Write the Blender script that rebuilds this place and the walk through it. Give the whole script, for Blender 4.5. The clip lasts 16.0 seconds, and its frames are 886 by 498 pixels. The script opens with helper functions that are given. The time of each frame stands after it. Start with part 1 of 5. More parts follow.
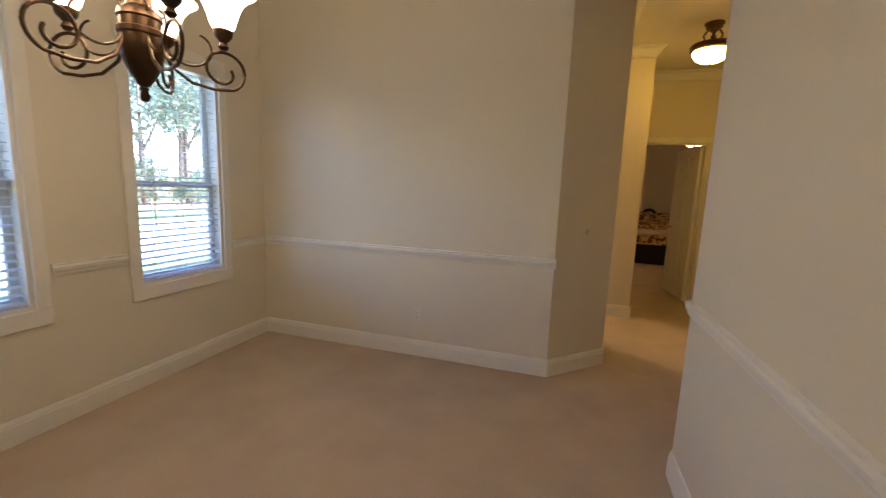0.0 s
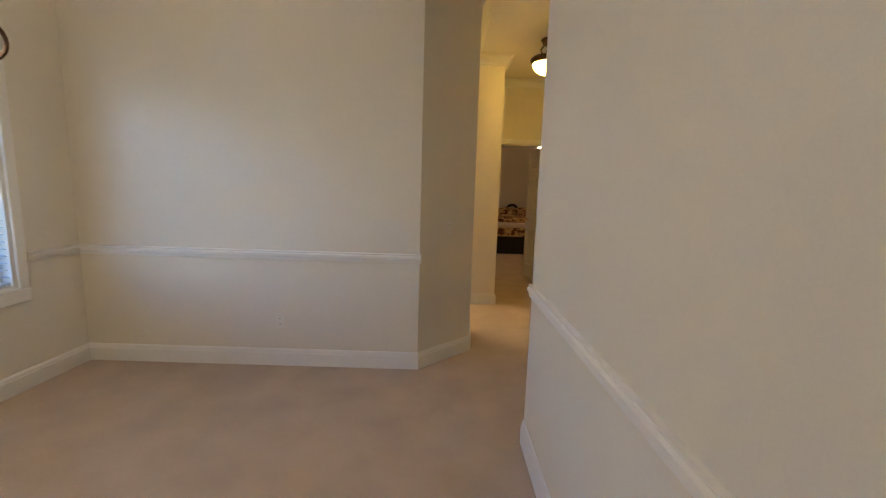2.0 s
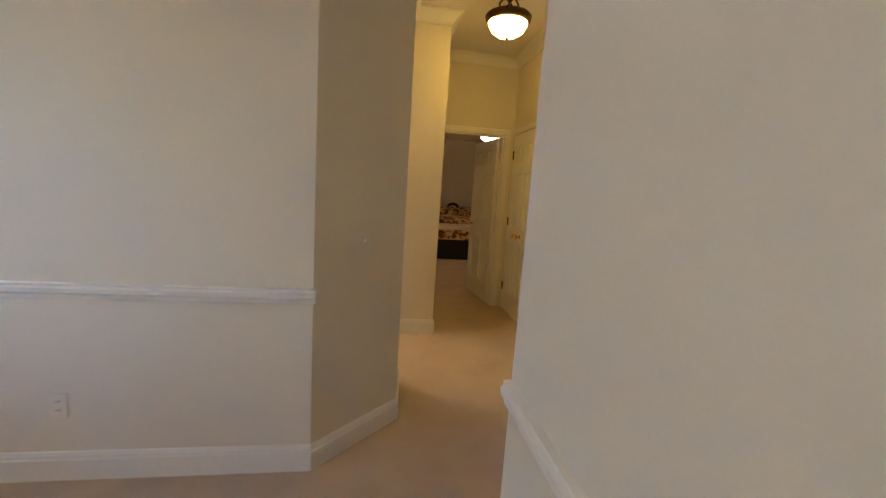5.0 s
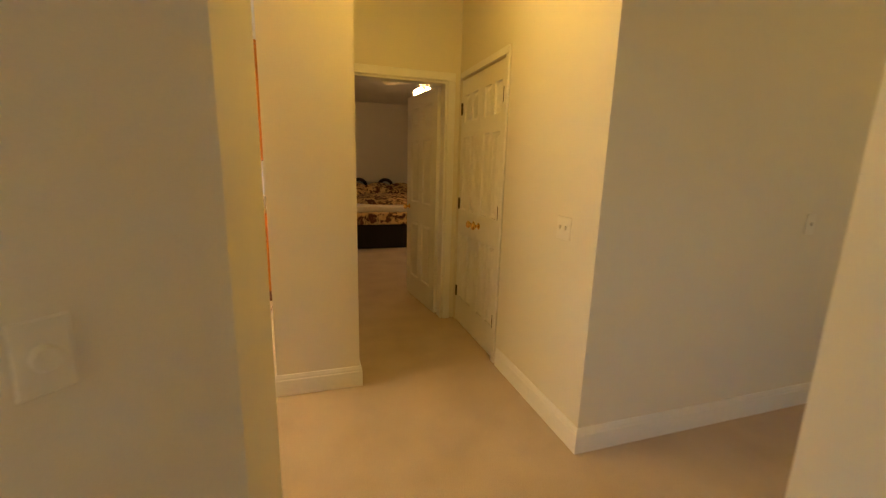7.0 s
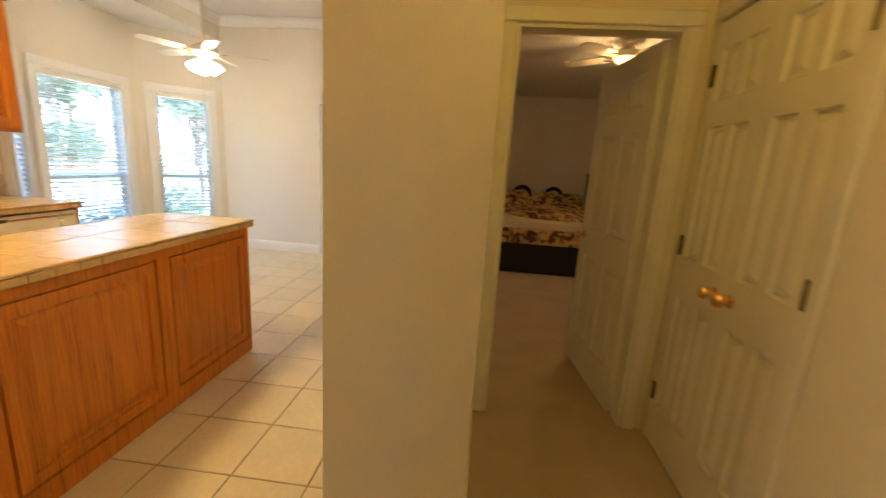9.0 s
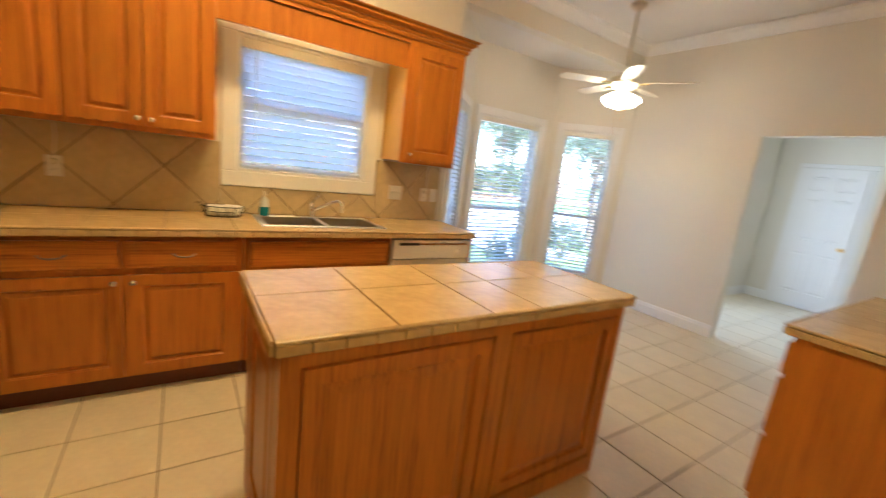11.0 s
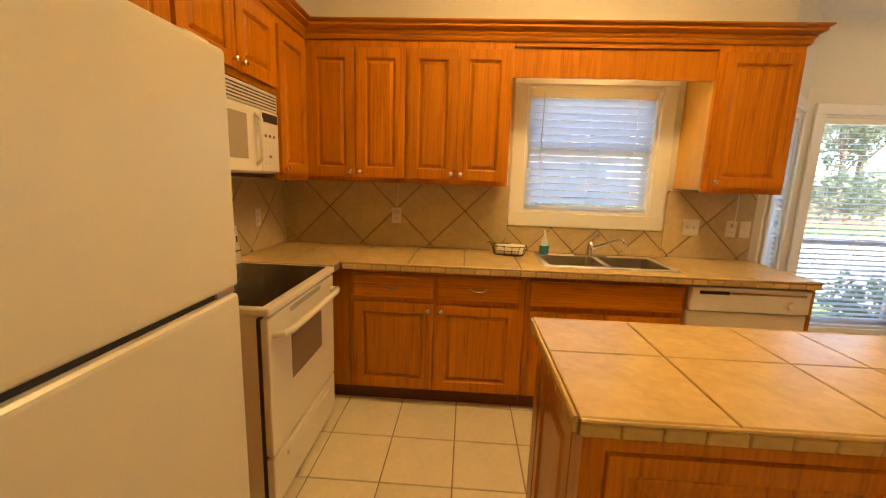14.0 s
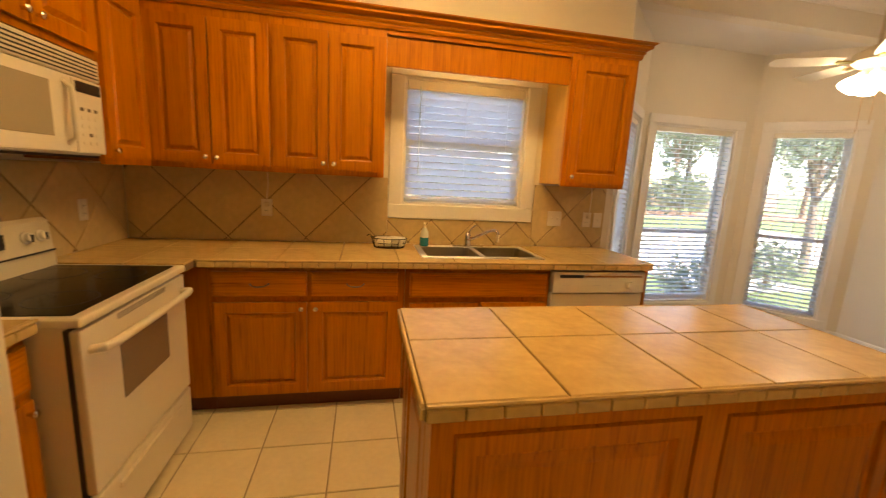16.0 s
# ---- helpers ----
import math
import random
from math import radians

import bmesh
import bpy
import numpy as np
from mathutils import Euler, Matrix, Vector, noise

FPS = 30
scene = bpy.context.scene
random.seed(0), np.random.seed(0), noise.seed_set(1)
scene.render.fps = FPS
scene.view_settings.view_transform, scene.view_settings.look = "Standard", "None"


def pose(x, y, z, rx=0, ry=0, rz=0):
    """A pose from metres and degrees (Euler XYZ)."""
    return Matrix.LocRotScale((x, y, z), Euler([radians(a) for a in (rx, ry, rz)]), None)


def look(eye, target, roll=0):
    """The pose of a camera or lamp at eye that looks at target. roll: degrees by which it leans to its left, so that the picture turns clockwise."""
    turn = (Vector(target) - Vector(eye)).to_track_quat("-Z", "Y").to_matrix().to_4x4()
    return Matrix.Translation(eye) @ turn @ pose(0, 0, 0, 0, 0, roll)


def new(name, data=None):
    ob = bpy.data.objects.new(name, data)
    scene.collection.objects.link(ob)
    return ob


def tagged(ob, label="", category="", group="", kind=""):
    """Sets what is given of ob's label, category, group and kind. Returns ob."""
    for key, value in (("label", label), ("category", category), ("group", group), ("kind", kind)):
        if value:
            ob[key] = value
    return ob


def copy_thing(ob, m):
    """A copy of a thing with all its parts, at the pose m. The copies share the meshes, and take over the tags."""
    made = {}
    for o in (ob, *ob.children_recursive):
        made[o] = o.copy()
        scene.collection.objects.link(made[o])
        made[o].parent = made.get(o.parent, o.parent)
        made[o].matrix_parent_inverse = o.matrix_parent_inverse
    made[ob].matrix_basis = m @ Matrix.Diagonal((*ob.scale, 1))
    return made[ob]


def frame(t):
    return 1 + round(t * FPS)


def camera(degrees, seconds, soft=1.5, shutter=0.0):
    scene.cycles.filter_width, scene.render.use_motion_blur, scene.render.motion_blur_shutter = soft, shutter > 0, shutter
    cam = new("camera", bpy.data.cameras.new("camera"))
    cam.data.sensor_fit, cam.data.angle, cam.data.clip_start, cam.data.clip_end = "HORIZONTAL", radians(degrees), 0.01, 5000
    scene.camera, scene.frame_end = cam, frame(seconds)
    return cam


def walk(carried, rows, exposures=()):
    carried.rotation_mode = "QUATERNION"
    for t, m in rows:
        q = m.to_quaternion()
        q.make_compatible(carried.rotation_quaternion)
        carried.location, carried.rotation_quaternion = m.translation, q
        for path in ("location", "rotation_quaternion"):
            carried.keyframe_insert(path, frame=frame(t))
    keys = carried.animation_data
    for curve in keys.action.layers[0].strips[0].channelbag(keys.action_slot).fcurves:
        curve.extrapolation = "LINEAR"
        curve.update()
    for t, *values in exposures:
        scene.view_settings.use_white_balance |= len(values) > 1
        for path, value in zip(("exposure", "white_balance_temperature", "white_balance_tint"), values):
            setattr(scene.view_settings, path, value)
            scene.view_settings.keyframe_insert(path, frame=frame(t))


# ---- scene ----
cam = camera(95.8, 16.0, 1.2, 0.5)

PATH = [
    (0, (-0.299, 0.051, 1.343), (-0.874, 1.944, 1.051), 2.2),
    (0.5, (-0.261, 0.059, 1.342), (-0.695, 1.991, 1.062), 2.2),
    (1, (-0.236, 0.063, 1.34), (-0.513, 2.024, 1.063), 1.8),
    (1.5, (-0.204, 0.074, 1.341), (-0.3, 2.053, 1.074), 2.0),
    (2, (-0.179, 0.079, 1.339), (-0.182, 2.059, 1.058), 1.7),
    (2.5, (-0.182, 0.11, 1.323), (-0.097, 2.087, 1.03), 2.2),
    (3, (-0.156, 0.195, 1.331), (-0.097, 2.174, 1.045), 2.3),
    (3.5, (-0.148, 0.308, 1.338), (-0.062, 2.279, 1.013), 2.8),
    (4, (-0.193, 0.568, 1.336), (0.031, 2.537, 1.049), 3.0),
    (6.3, (0.196, 2.027, 1.385), (0.54, 3.967, 1.042), 3.6),
    (6.5, (0.211, 2.172, 1.38), (0.598, 4.095, 0.988), 2.9),
    (7, (0.232, 2.514, 1.352), (0.831, 4.38, 0.949), 1.5),
    (7.4, (0.3, 2.739, 1.357), (0.907, 4.596, 0.925), 1.8),
    (7.5, (0.328, 2.82, 1.37), (0.91, 4.682, 0.929), 2.2),
    (7.8, (0.412, 3.012, 1.373), (0.844, 4.916, 0.941), 3.3),
    (8, (0.434, 3.127, 1.356), (0.81, 5.046, 0.936), 3.4),
    (8.2, (0.465, 3.254, 1.353), (0.766, 5.186, 0.932), 2.9),
    (10.3, (0.149, 4.298, 1.384), (-0.982, 5.896, 0.974), 5.6),
    (10.5, (0.063, 4.362, 1.374), (-1.195, 5.863, 0.968), 5.0),
    (11, (-0.115, 4.515, 1.381), (-1.745, 5.607, 0.99), 6.9),
    (11.5, (-0.224, 4.54, 1.397), (-2.07, 5.191, 0.99), 4.9),
    (12, (-0.265, 4.477, 1.414), (-2.208, 4.722, 1.006), 3.9),
    (12.5, (-0.255, 4.436, 1.432), (-2.217, 4.324, 1.059), 2.8),
    (13, (-0.258, 4.422, 1.427), (-2.217, 4.256, 1.057), 1.1),
    (13.5, (-0.262, 4.425, 1.428), (-2.224, 4.284, 1.067), 1.9),
    (14, (-0.262, 4.435, 1.428), (-2.227, 4.326, 1.077), 1.9),
    (14.5, (-0.265, 4.457, 1.427), (-2.234, 4.428, 1.077), 2.3),
    (15, (-0.27, 4.484, 1.422), (-2.238, 4.563, 1.073), 2.5),
    (15.5, (-0.285, 4.518, 1.413), (-2.241, 4.74, 1.062), 2.6),
    (16, (-0.295, 4.562, 1.409), (-2.223, 4.955, 1.056), 3.1),
]
EXPOSURES = [(0.0, 3.25, 5450, 15), (0.5, 3.1, 5350, 14), (1.5, 3.48, 5000, 13), (3.5, 3.5, 4850, 13), (4.2, 3.5, 4850, 13), (6.3, 3.6, 5250, 12), (7.0, 3.78, 5600, 7), (8.2, 3.65, 5600, 7), (10.3, 3.25, 5250, 11),
             (11.5, 3.05, 5500, 12), (12.5, 2.98, 6300, 13), (14.5, 2.98, 6900, 14), (15.5, 2.97, 7250, 16), (16.0, 2.78, 7300, 18)]
walk(cam, [(t, look(eye, target, roll)) for t, eye, target, roll in PATH], EXPOSURES)

# ---- world, sun, exposure ----
world = bpy.data.worlds.new("sky")
scene.world = world
world.use_nodes = True
wn = world.node_tree
sky = wn.nodes.new("ShaderNodeTexSky")
sky.sky_type, sky.sun_disc = "NISHITA", False
sky.sun_elevation, sky.sun_rotation = radians(56), radians(58)
sky.air_density, sky.dust_density = 1.0, 1.2
wn.links.new(sky.outputs["Color"], wn.nodes["Background"].inputs["Color"])
wn.nodes["Background"].inputs["Strength"].default_value = 0.15
sun_data = bpy.data.lights.new("sun", "SUN")
sun_data.energy, sun_data.angle, sun_data.color = 3.8, radians(6), (1.0, 0.96, 0.90)
sun = new("sun", sun_data)
sun.matrix_world = look((6, 8, 14), (-2, 3, 0))

# area lamp added in the back room's unseen window opening, standing in for daylight
daylight = bpy.data.lights.new("daylight", "AREA")
daylight.shape, daylight.size, daylight.size_y = "RECTANGLE", 1.85, 1.95
daylight.energy, daylight.color = 2.6, (0.98, 0.96, 1.0)
back_room_lamp = new("daylight", daylight)
back_room_lamp.matrix_world = look((-2.70, 10.27, 1.32), (0, 10.27, 1.32))

LAMP_CHANDELIER = 1.7
LAMP_HALL = 3.1
LAMP_FAN = 4.2
LAMP_KITCHEN = 4.2
LAMP_BEDROOM = 3.0
LAMP_STRIP = 1.3
WARM = (1.0, 0.66, 0.32)

# ---- materials ----


def mat(name, color, rough=0.5, metal=0.0, vary=0.08, fine=60.0, coarse=3.0, bump=0.0, stretch=(1, 1, 1), random_tone=0.0, coat=0.0, spec=0.5):
    """Paint-like surface with variation at two scales and fine relief."""
    m = bpy.data.materials.new(name)
    m.use_nodes = True
    nt = m.node_tree
    n, ln = nt.nodes, nt.links
    p = n["Principled BSDF"]
    p.inputs["Roughness"].default_value, p.inputs["Metallic"].default_value = rough, metal
    p.inputs["Coat Weight"].default_value = coat
    p.inputs["Specular IOR Level"].default_value = spec
    tc = n.new("ShaderNodeTexCoord")
    mp = n.new("ShaderNodeMapping")
    mp.inputs["Scale"].default_value = stretch
    ln.new(tc.outputs["Object"], mp.inputs["Vector"])
    total = None
    for scale, weight in ((fine, 0.5), (coarse, 0.5)):
        tex = n.new("ShaderNodeTexNoise")
        tex.inputs["Scale"].default_value, tex.inputs["Detail"].default_value = scale, 4
        ln.new(mp.outputs["Vector"], tex.inputs["Vector"])
        mul = n.new("ShaderNodeMath")
        mul.operation = "MULTIPLY_ADD"
        mul.inputs[1].default_value = weight
        ln.new(tex.outputs["Fac"], mul.inputs[0])
        if total is None:
            mul.inputs[2].default_value = 0
            fine_out = tex.outputs["Fac"]
        else:
            ln.new(total, mul.inputs[2])
        total = mul.outputs[0]
    ramp = n.new("ShaderNodeValToRGB")
    lo, hi = 1 - vary, 1 + vary
    ramp.color_ramp.elements[0].position, ramp.color_ramp.elements[1].position = 0.3, 0.7
    ramp.color_ramp.elements[0].color = (*[min(1, c * lo) for c in color], 1)
    ramp.color_ramp.elements[1].color = (*[min(1, c * hi) for c in color], 1)
    ln.new(total, ramp.inputs["Fac"])
    out = ramp.outputs["Color"]
    if random_tone:
        info = n.new("ShaderNodeObjectInfo")
        hsv = n.new("ShaderNodeHueSaturation")
        mr = n.new("ShaderNodeMapRange")
        mr.inputs["To Min"].default_value, mr.inputs["To Max"].default_value = 1 - random_tone, 1 + random_tone
        ln.new(info.outputs["Random"], mr.inputs["Value"])
        ln.new(mr.outputs["Result"], hsv.inputs["Value"])
        ln.new(out, hsv.inputs["Color"])
        out = hsv.outputs["Color"]
    ln.new(out, p.inputs["Base Color"])
    if bump:
        b = n.new("ShaderNodeBump")
        b.inputs["Strength"].default_value, b.inputs["Distance"].default_value = bump, 0.004
        ln.new(fine_out, b.inputs["Height"])
        ln.new(b.outputs["Normal"], p.inputs["Normal"])
    return m


def oak(name, along, dark=(0.27, 0.072, 0.002), light=(0.56, 0.195, 0.005)):
    """Honey-stained oak, its grain running along one axis of the board."""
    m = bpy.data.materials.new(name)
    m.use_nodes = True
    nt = m.node_tree
    n, ln = nt.nodes, nt.links
    p = n["Principled BSDF"]
    tc, mp, info = n.new("ShaderNodeTexCoord"), n.new("ShaderNodeMapping"), n.new("ShaderNodeObjectInfo")
    scale = {"x": (1.2, 22, 22), "z": (22, 22, 1.2), "xy": (1.2, 1.2, 22)}[along]
    mp.inputs["Scale"].default_value = scale
    shift = n.new("ShaderNodeVectorMath")
    shift.operation = "MULTIPLY_ADD"
    shift.inputs[1].default_value = (7, 7, 7)
    ln.new(info.outputs["Random"], shift.inputs[0])
    ln.new(tc.outputs["Object"], shift.inputs[2])
    ln.new(shift.outputs[0], mp.inputs["Vector"])
    a = n.new("ShaderNodeTexNoise")
    a.inputs["Scale"].default_value, a.inputs["Detail"].default_value, a.inputs["Distortion"].default_value = 1.6, 6, 0.6
    ln.new(mp.outputs["Vector"], a.inputs["Vector"])
    b = n.new("ShaderNodeTexNoise")
    b.inputs["Scale"].default_value, b.inputs["Detail"].default_value = 9.0, 3
    ln.new(mp.outputs["Vector"], b.inputs["Vector"])
    mix = n.new("ShaderNodeMath")
    mix.operation = "MULTIPLY_ADD"
    mix.inputs[1].default_value = 0.35
    ln.new(b.outputs["Fac"], mix.inputs[0])
    ln.new(a.outputs["Fac"], mix.inputs[2])
    arch, low = n.new("ShaderNodeTexWave"), n.new("ShaderNodeMapping")
    low.inputs["Scale"].default_value = {"x": (0.5, 5, 5), "z": (5, 5, 0.5), "xy": (0.5, 0.5, 5)}[along]
    ln.new(shift.outputs[0], low.inputs["Vector"])
    ln.new(low.outputs["Vector"], arch.inputs["Vector"])
    arch.wave_type, arch.rings_direction = "RINGS", "SPHERICAL"
    arch.inputs["Scale"].default_value, arch.inputs["Distortion"].default_value = 5.0, 7.0
    arch.inputs["Detail"].default_value, arch.inputs["Detail Scale"].default_value = 3.0, 1.2
    figure = n.new("ShaderNodeMath")
    figure.operation = "MULTIPLY_ADD"
    figure.inputs[1].default_value = 0.13
    ln.new(arch.outputs["Fac"], figure.inputs[0])
    ln.new(mix.outputs[0], figure.inputs[2])
    mix = figure
    ramp = n.new("ShaderNodeValToRGB")
    e = ramp.color_ramp.elements
    e[0].position, e[0].color = 0.42, (*dark, 1)
    e[1].position, e[1].color = 0.94, (*light, 1)
    mid = e.new(0.66)
    mid.color = (*[0.35 * u + 0.65 * v for u, v in zip(dark, light)], 1)
    ln.new(mix.outputs[0], ramp.inputs["Fac"])
    hsv, mr = n.new("ShaderNodeHueSaturation"), n.new("ShaderNodeMapRange")
    mr.inputs["To Min"].default_value, mr.inputs["To Max"].default_value = 0.88, 1.1
    ln.new(info.outputs["Random"], mr.inputs["Value"])
    ln.new(mr.outputs["Result"], hsv.inputs["Value"])
    ln.new(ramp.outputs["Color"], hsv.inputs["Color"])
    ln.new(hsv.outputs["Color"], p.inputs["Base Color"])
    p.inputs["Roughness"].default_value = 0.30
    p.inputs["Specular IOR Level"].default_value = 0.38
    bp = n.new("ShaderNodeBump")
    bp.inputs["Strength"].default_value, bp.inputs["Distance"].default_value = 0.12, 0.002
    ln.new(b.outputs["Fac"], bp.inputs["Height"])
    ln.new(bp.outputs["Normal"], p.inputs["Normal"])
    return m


def glow(name, color, strength):
    m = bpy.data.materials.new(name)
    m.use_nodes = True
    p = m.node_tree.nodes["Principled BSDF"]
    p.inputs["Base Color"].default_value = (0.9, 0.85, 0.75, 1)
    p.inputs["Roughness"].default_value = 0.4
    p.inputs["Emission Color"].default_value = (*color, 1)
    p.inputs["Emission Strength"].default_value = strength
    return m


def glass_mat(name, tint=(1, 1, 1)):
    m = bpy.data.materials.new(name)
    m.use_nodes = True
    p = m.node_tree.nodes["Principled BSDF"]
    p.inputs["Base Color"].default_value = (*tint, 1)
    p.inputs["Transmission Weight"].default_value = 1.0
    p.inputs["Roughness"].default_value = 0.02
    p.inputs["IOR"].default_value = 1.02
    return m


M_WALL = mat("cream_wall_paint", (0.74, 0.69, 0.575), 0.65, vary=0.03, fine=220, coarse=1.2, bump=0.10)
M_CEIL = mat("ceiling_paint", (0.76, 0.73, 0.67), 0.8, vary=0.03, fine=120, coarse=2, bump=0.2)
M_TRIM = mat("white_trim_paint", (0.80, 0.78, 0.73), 0.45, vary=0.03, fine=40, coarse=2)
M_CARPET = mat("beige_carpet", (0.50, 0.40, 0.305), 0.95, vary=0.16, fine=190, coarse=3.2, bump=0.9, spec=0.1)
M_OAKV, M_OAKH = oak("oak_upright_grain", "z"), oak("oak_level_grain", "x")
M_OAKC = oak("oak_molding", "xy")
M_VENEER = mat("pale_maple_veneer", (0.66, 0.37, 0.06), 0.42, vary=0.12, fine=30, coarse=4, stretch=(4, 4, 0.4))
# toe kick colour, much darker than the cabinet oak
M_TOE = mat("dark_toe_oak", (0.13, 0.035, 0.012), 0.45, vary=0.2)
M_FTILE = mat("ceramic_floor_tile", (0.68, 0.59, 0.40), 0.30, vary=0.07, fine=35, coarse=5, random_tone=0.04)
M_GROUT = mat("brown_grout", (0.22, 0.15, 0.08), 0.9, vary=0.15)
M_CTILE = mat("tan_counter_tile", (0.58, 0.41, 0.17), 0.24, vary=0.13, fine=34, coarse=9, random_tone=0.06)
M_STILE = mat("tan_wall_tile", (0.56, 0.43, 0.22), 0.35, vary=0.13, fine=25, coarse=5, random_tone=0.05)
M_WHITE = mat("white_enamel", (0.72, 0.655, 0.50), 0.30, vary=0.02, fine=150, coarse=2, bump=0.05)
M_CREAM = mat("almond_plastic", (0.76, 0.72, 0.62), 0.35, vary=0.02)
M_BLACKGLASS = mat("black_glass", (0.008, 0.007, 0.006), 0.16, vary=0.1, spec=0.25)
M_DARK = mat("dark_plastic", (0.02, 0.02, 0.025), 0.4)
M_BUTTON = mat("printed_grey_button", (0.16, 0.13, 0.10), 0.5, vary=0.05)
M_OVENGLASS = mat("smoked_oven_glass", (0.22, 0.17, 0.11), 0.12, vary=0.05)
M_MWGLASS = mat("screened_glass", (0.38, 0.34, 0.25), 0.25, vary=0.06, fine=400)
M_STEEL = mat("brushed_steel", (0.68, 0.66, 0.62), 0.36, 1.0, vary=0.08, fine=90, stretch=(1, 14, 1))
M_NICKEL = mat("satin_nickel", (0.68, 0.62, 0.52), 0.25, 1.0, vary=0.04)
M_SINK = mat("polished_steel", (0.78, 0.76, 0.72), 0.36, 1.0, vary=0.06, fine=90, stretch=(1, 14, 1))
# bowl steel darker and warmer than the rim, the bowls' shade put into its colour
M_BOWL = mat("shaded_steel", (0.62, 0.55, 0.44), 0.32, 1.0, vary=0.08, fine=90)
M_PULL = mat("worn_nickel", (0.24, 0.18, 0.12), 0.42, 1.0, vary=0.1)
M_CHROME = mat("bright_chrome", (0.60, 0.58, 0.55), 0.10, 1.0, vary=0.03)
M_BRASS = mat("polished_brass", (0.80, 0.54, 0.16), 0.18, 1.0, vary=0.05)
M_HINGE = mat("aged_brass", (0.075, 0.045, 0.02), 0.5, 0.3, vary=0.15)
M_BRONZE = mat("oil_rubbed_bronze", (0.062, 0.034, 0.017), 0.36, 0.8, vary=0.35, fine=45, coarse=9)
M_BLIND = mat("white_blind_slat", (0.80, 0.83, 0.88), 0.45, vary=0.02)
blind_nodes, blind_links = M_BLIND.node_tree.nodes, M_BLIND.node_tree.links
thin, blend = blind_nodes.new("ShaderNodeBsdfTranslucent"), blind_nodes.new("ShaderNodeMixShader")
thin.inputs["Color"].default_value = (0.84, 0.89, 0.96, 1)
blend.inputs["Fac"].default_value = 0.6
blind_links.new(blind_nodes["Principled BSDF"].outputs[0], blend.inputs[1])
blind_links.new(thin.outputs[0], blend.inputs[2])
blind_links.new(blend.outputs[0], blind_nodes["Material Output"].inputs["Surface"])
M_VINYL = mat("white_vinyl", (0.80, 0.80, 0.78), 0.4, vary=0.02)
M_GLASS = glass_mat("window_glass")
M_SOAP = mat("teal_soap", (0.02, 0.20, 0.26), 0.15, vary=0.05)
M_CLEAR = mat("clear_plastic", (0.62, 0.66, 0.62), 0.2, vary=0.05)
M_CLOTH = mat("white_cloth", (0.74, 0.70, 0.60), 0.9, vary=0.12, bump=0.5)
M_IRON = mat("black_iron", (0.015, 0.012, 0.010), 0.45, 0.5)
M_SKIRT = mat("black_fabric", (0.012, 0.010, 0.009), 0.95, vary=0.3)
M_SHEET = mat("cream_sheet", (0.62, 0.54, 0.40), 0.9, vary=0.12, bump=0.4)
M_SHADE = glow("lit_alabaster_glass", (1.0, 0.72, 0.38), LAMP_CHANDELIER)
M_HALLBOWL = glow("lit_hall_bowl", (1.0, 0.54, 0.055), LAMP_HALL)
M_FANGLASS = glow("lit_frosted_glass", (1.0, 0.80, 0.55), LAMP_FAN)
M_KITLAMP = glow("lit_diffuser", (1.0, 0.65, 0.24), LAMP_KITCHEN)
M_STRIP = glow("lit_strip", (1.0, 0.74, 0.25), LAMP_STRIP)
M_BEDLAMP = glow("lit_bedroom_glass", (1.0, 0.56, 0.20), LAMP_BEDROOM)
M_GRASS = mat("lawn_grass", (0.075, 0.115, 0.035), 0.9, vary=0.25, fine=9, coarse=0.5, bump=0.6)
M_ROAD = mat("pale_concrete", (0.36, 0.35, 0.34), 0.8, vary=0.08, fine=20, coarse=0.6)
M_MULCH = mat("pine_straw", (0.28, 0.16, 0.09), 0.95, vary=0.3, fine=20, coarse=2)
# leaf colours paled and greyed so they carry the bright outdoor haze
M_LEAF = mat("hazed_leaves", (0.12, 0.15, 0.095), 0.6, vary=0.35, fine=6, coarse=1.2, random_tone=0.25)
leaf_nodes, leaf_links = M_LEAF.node_tree.nodes, M_LEAF.node_tree.links
leaf_thin, leaf_blend = leaf_nodes.new("ShaderNodeBsdfTranslucent"), leaf_nodes.new("ShaderNodeMixShader")
leaf_thin.inputs["Color"].default_value = (0.34, 0.39, 0.29, 1)
leaf_blend.inputs["Fac"].default_value = 0.5
leaf_links.new(leaf_nodes["Principled BSDF"].outputs[0], leaf_blend.inputs[1])
leaf_links.new(leaf_thin.outputs[0], leaf_blend.inputs[2])
leaf_links.new(leaf_blend.outputs[0], leaf_nodes["Material Output"].inputs["Surface"])
M_BARK = mat("grey_bark", (0.20, 0.15, 0.11), 0.9, vary=0.3, fine=12, bump=0.6)
M_BRICK = mat("red_brick", (0.30, 0.15, 0.10), 0.85, vary=0.25, fine=14, coarse=2)
M_ROOF = mat("grey_shingles", (0.12, 0.11, 0.11), 0.9, vary=0.25, fine=8)
M_SIDING = mat("fence_wood", (0.30, 0.21, 0.15), 0.9, vary=0.2)


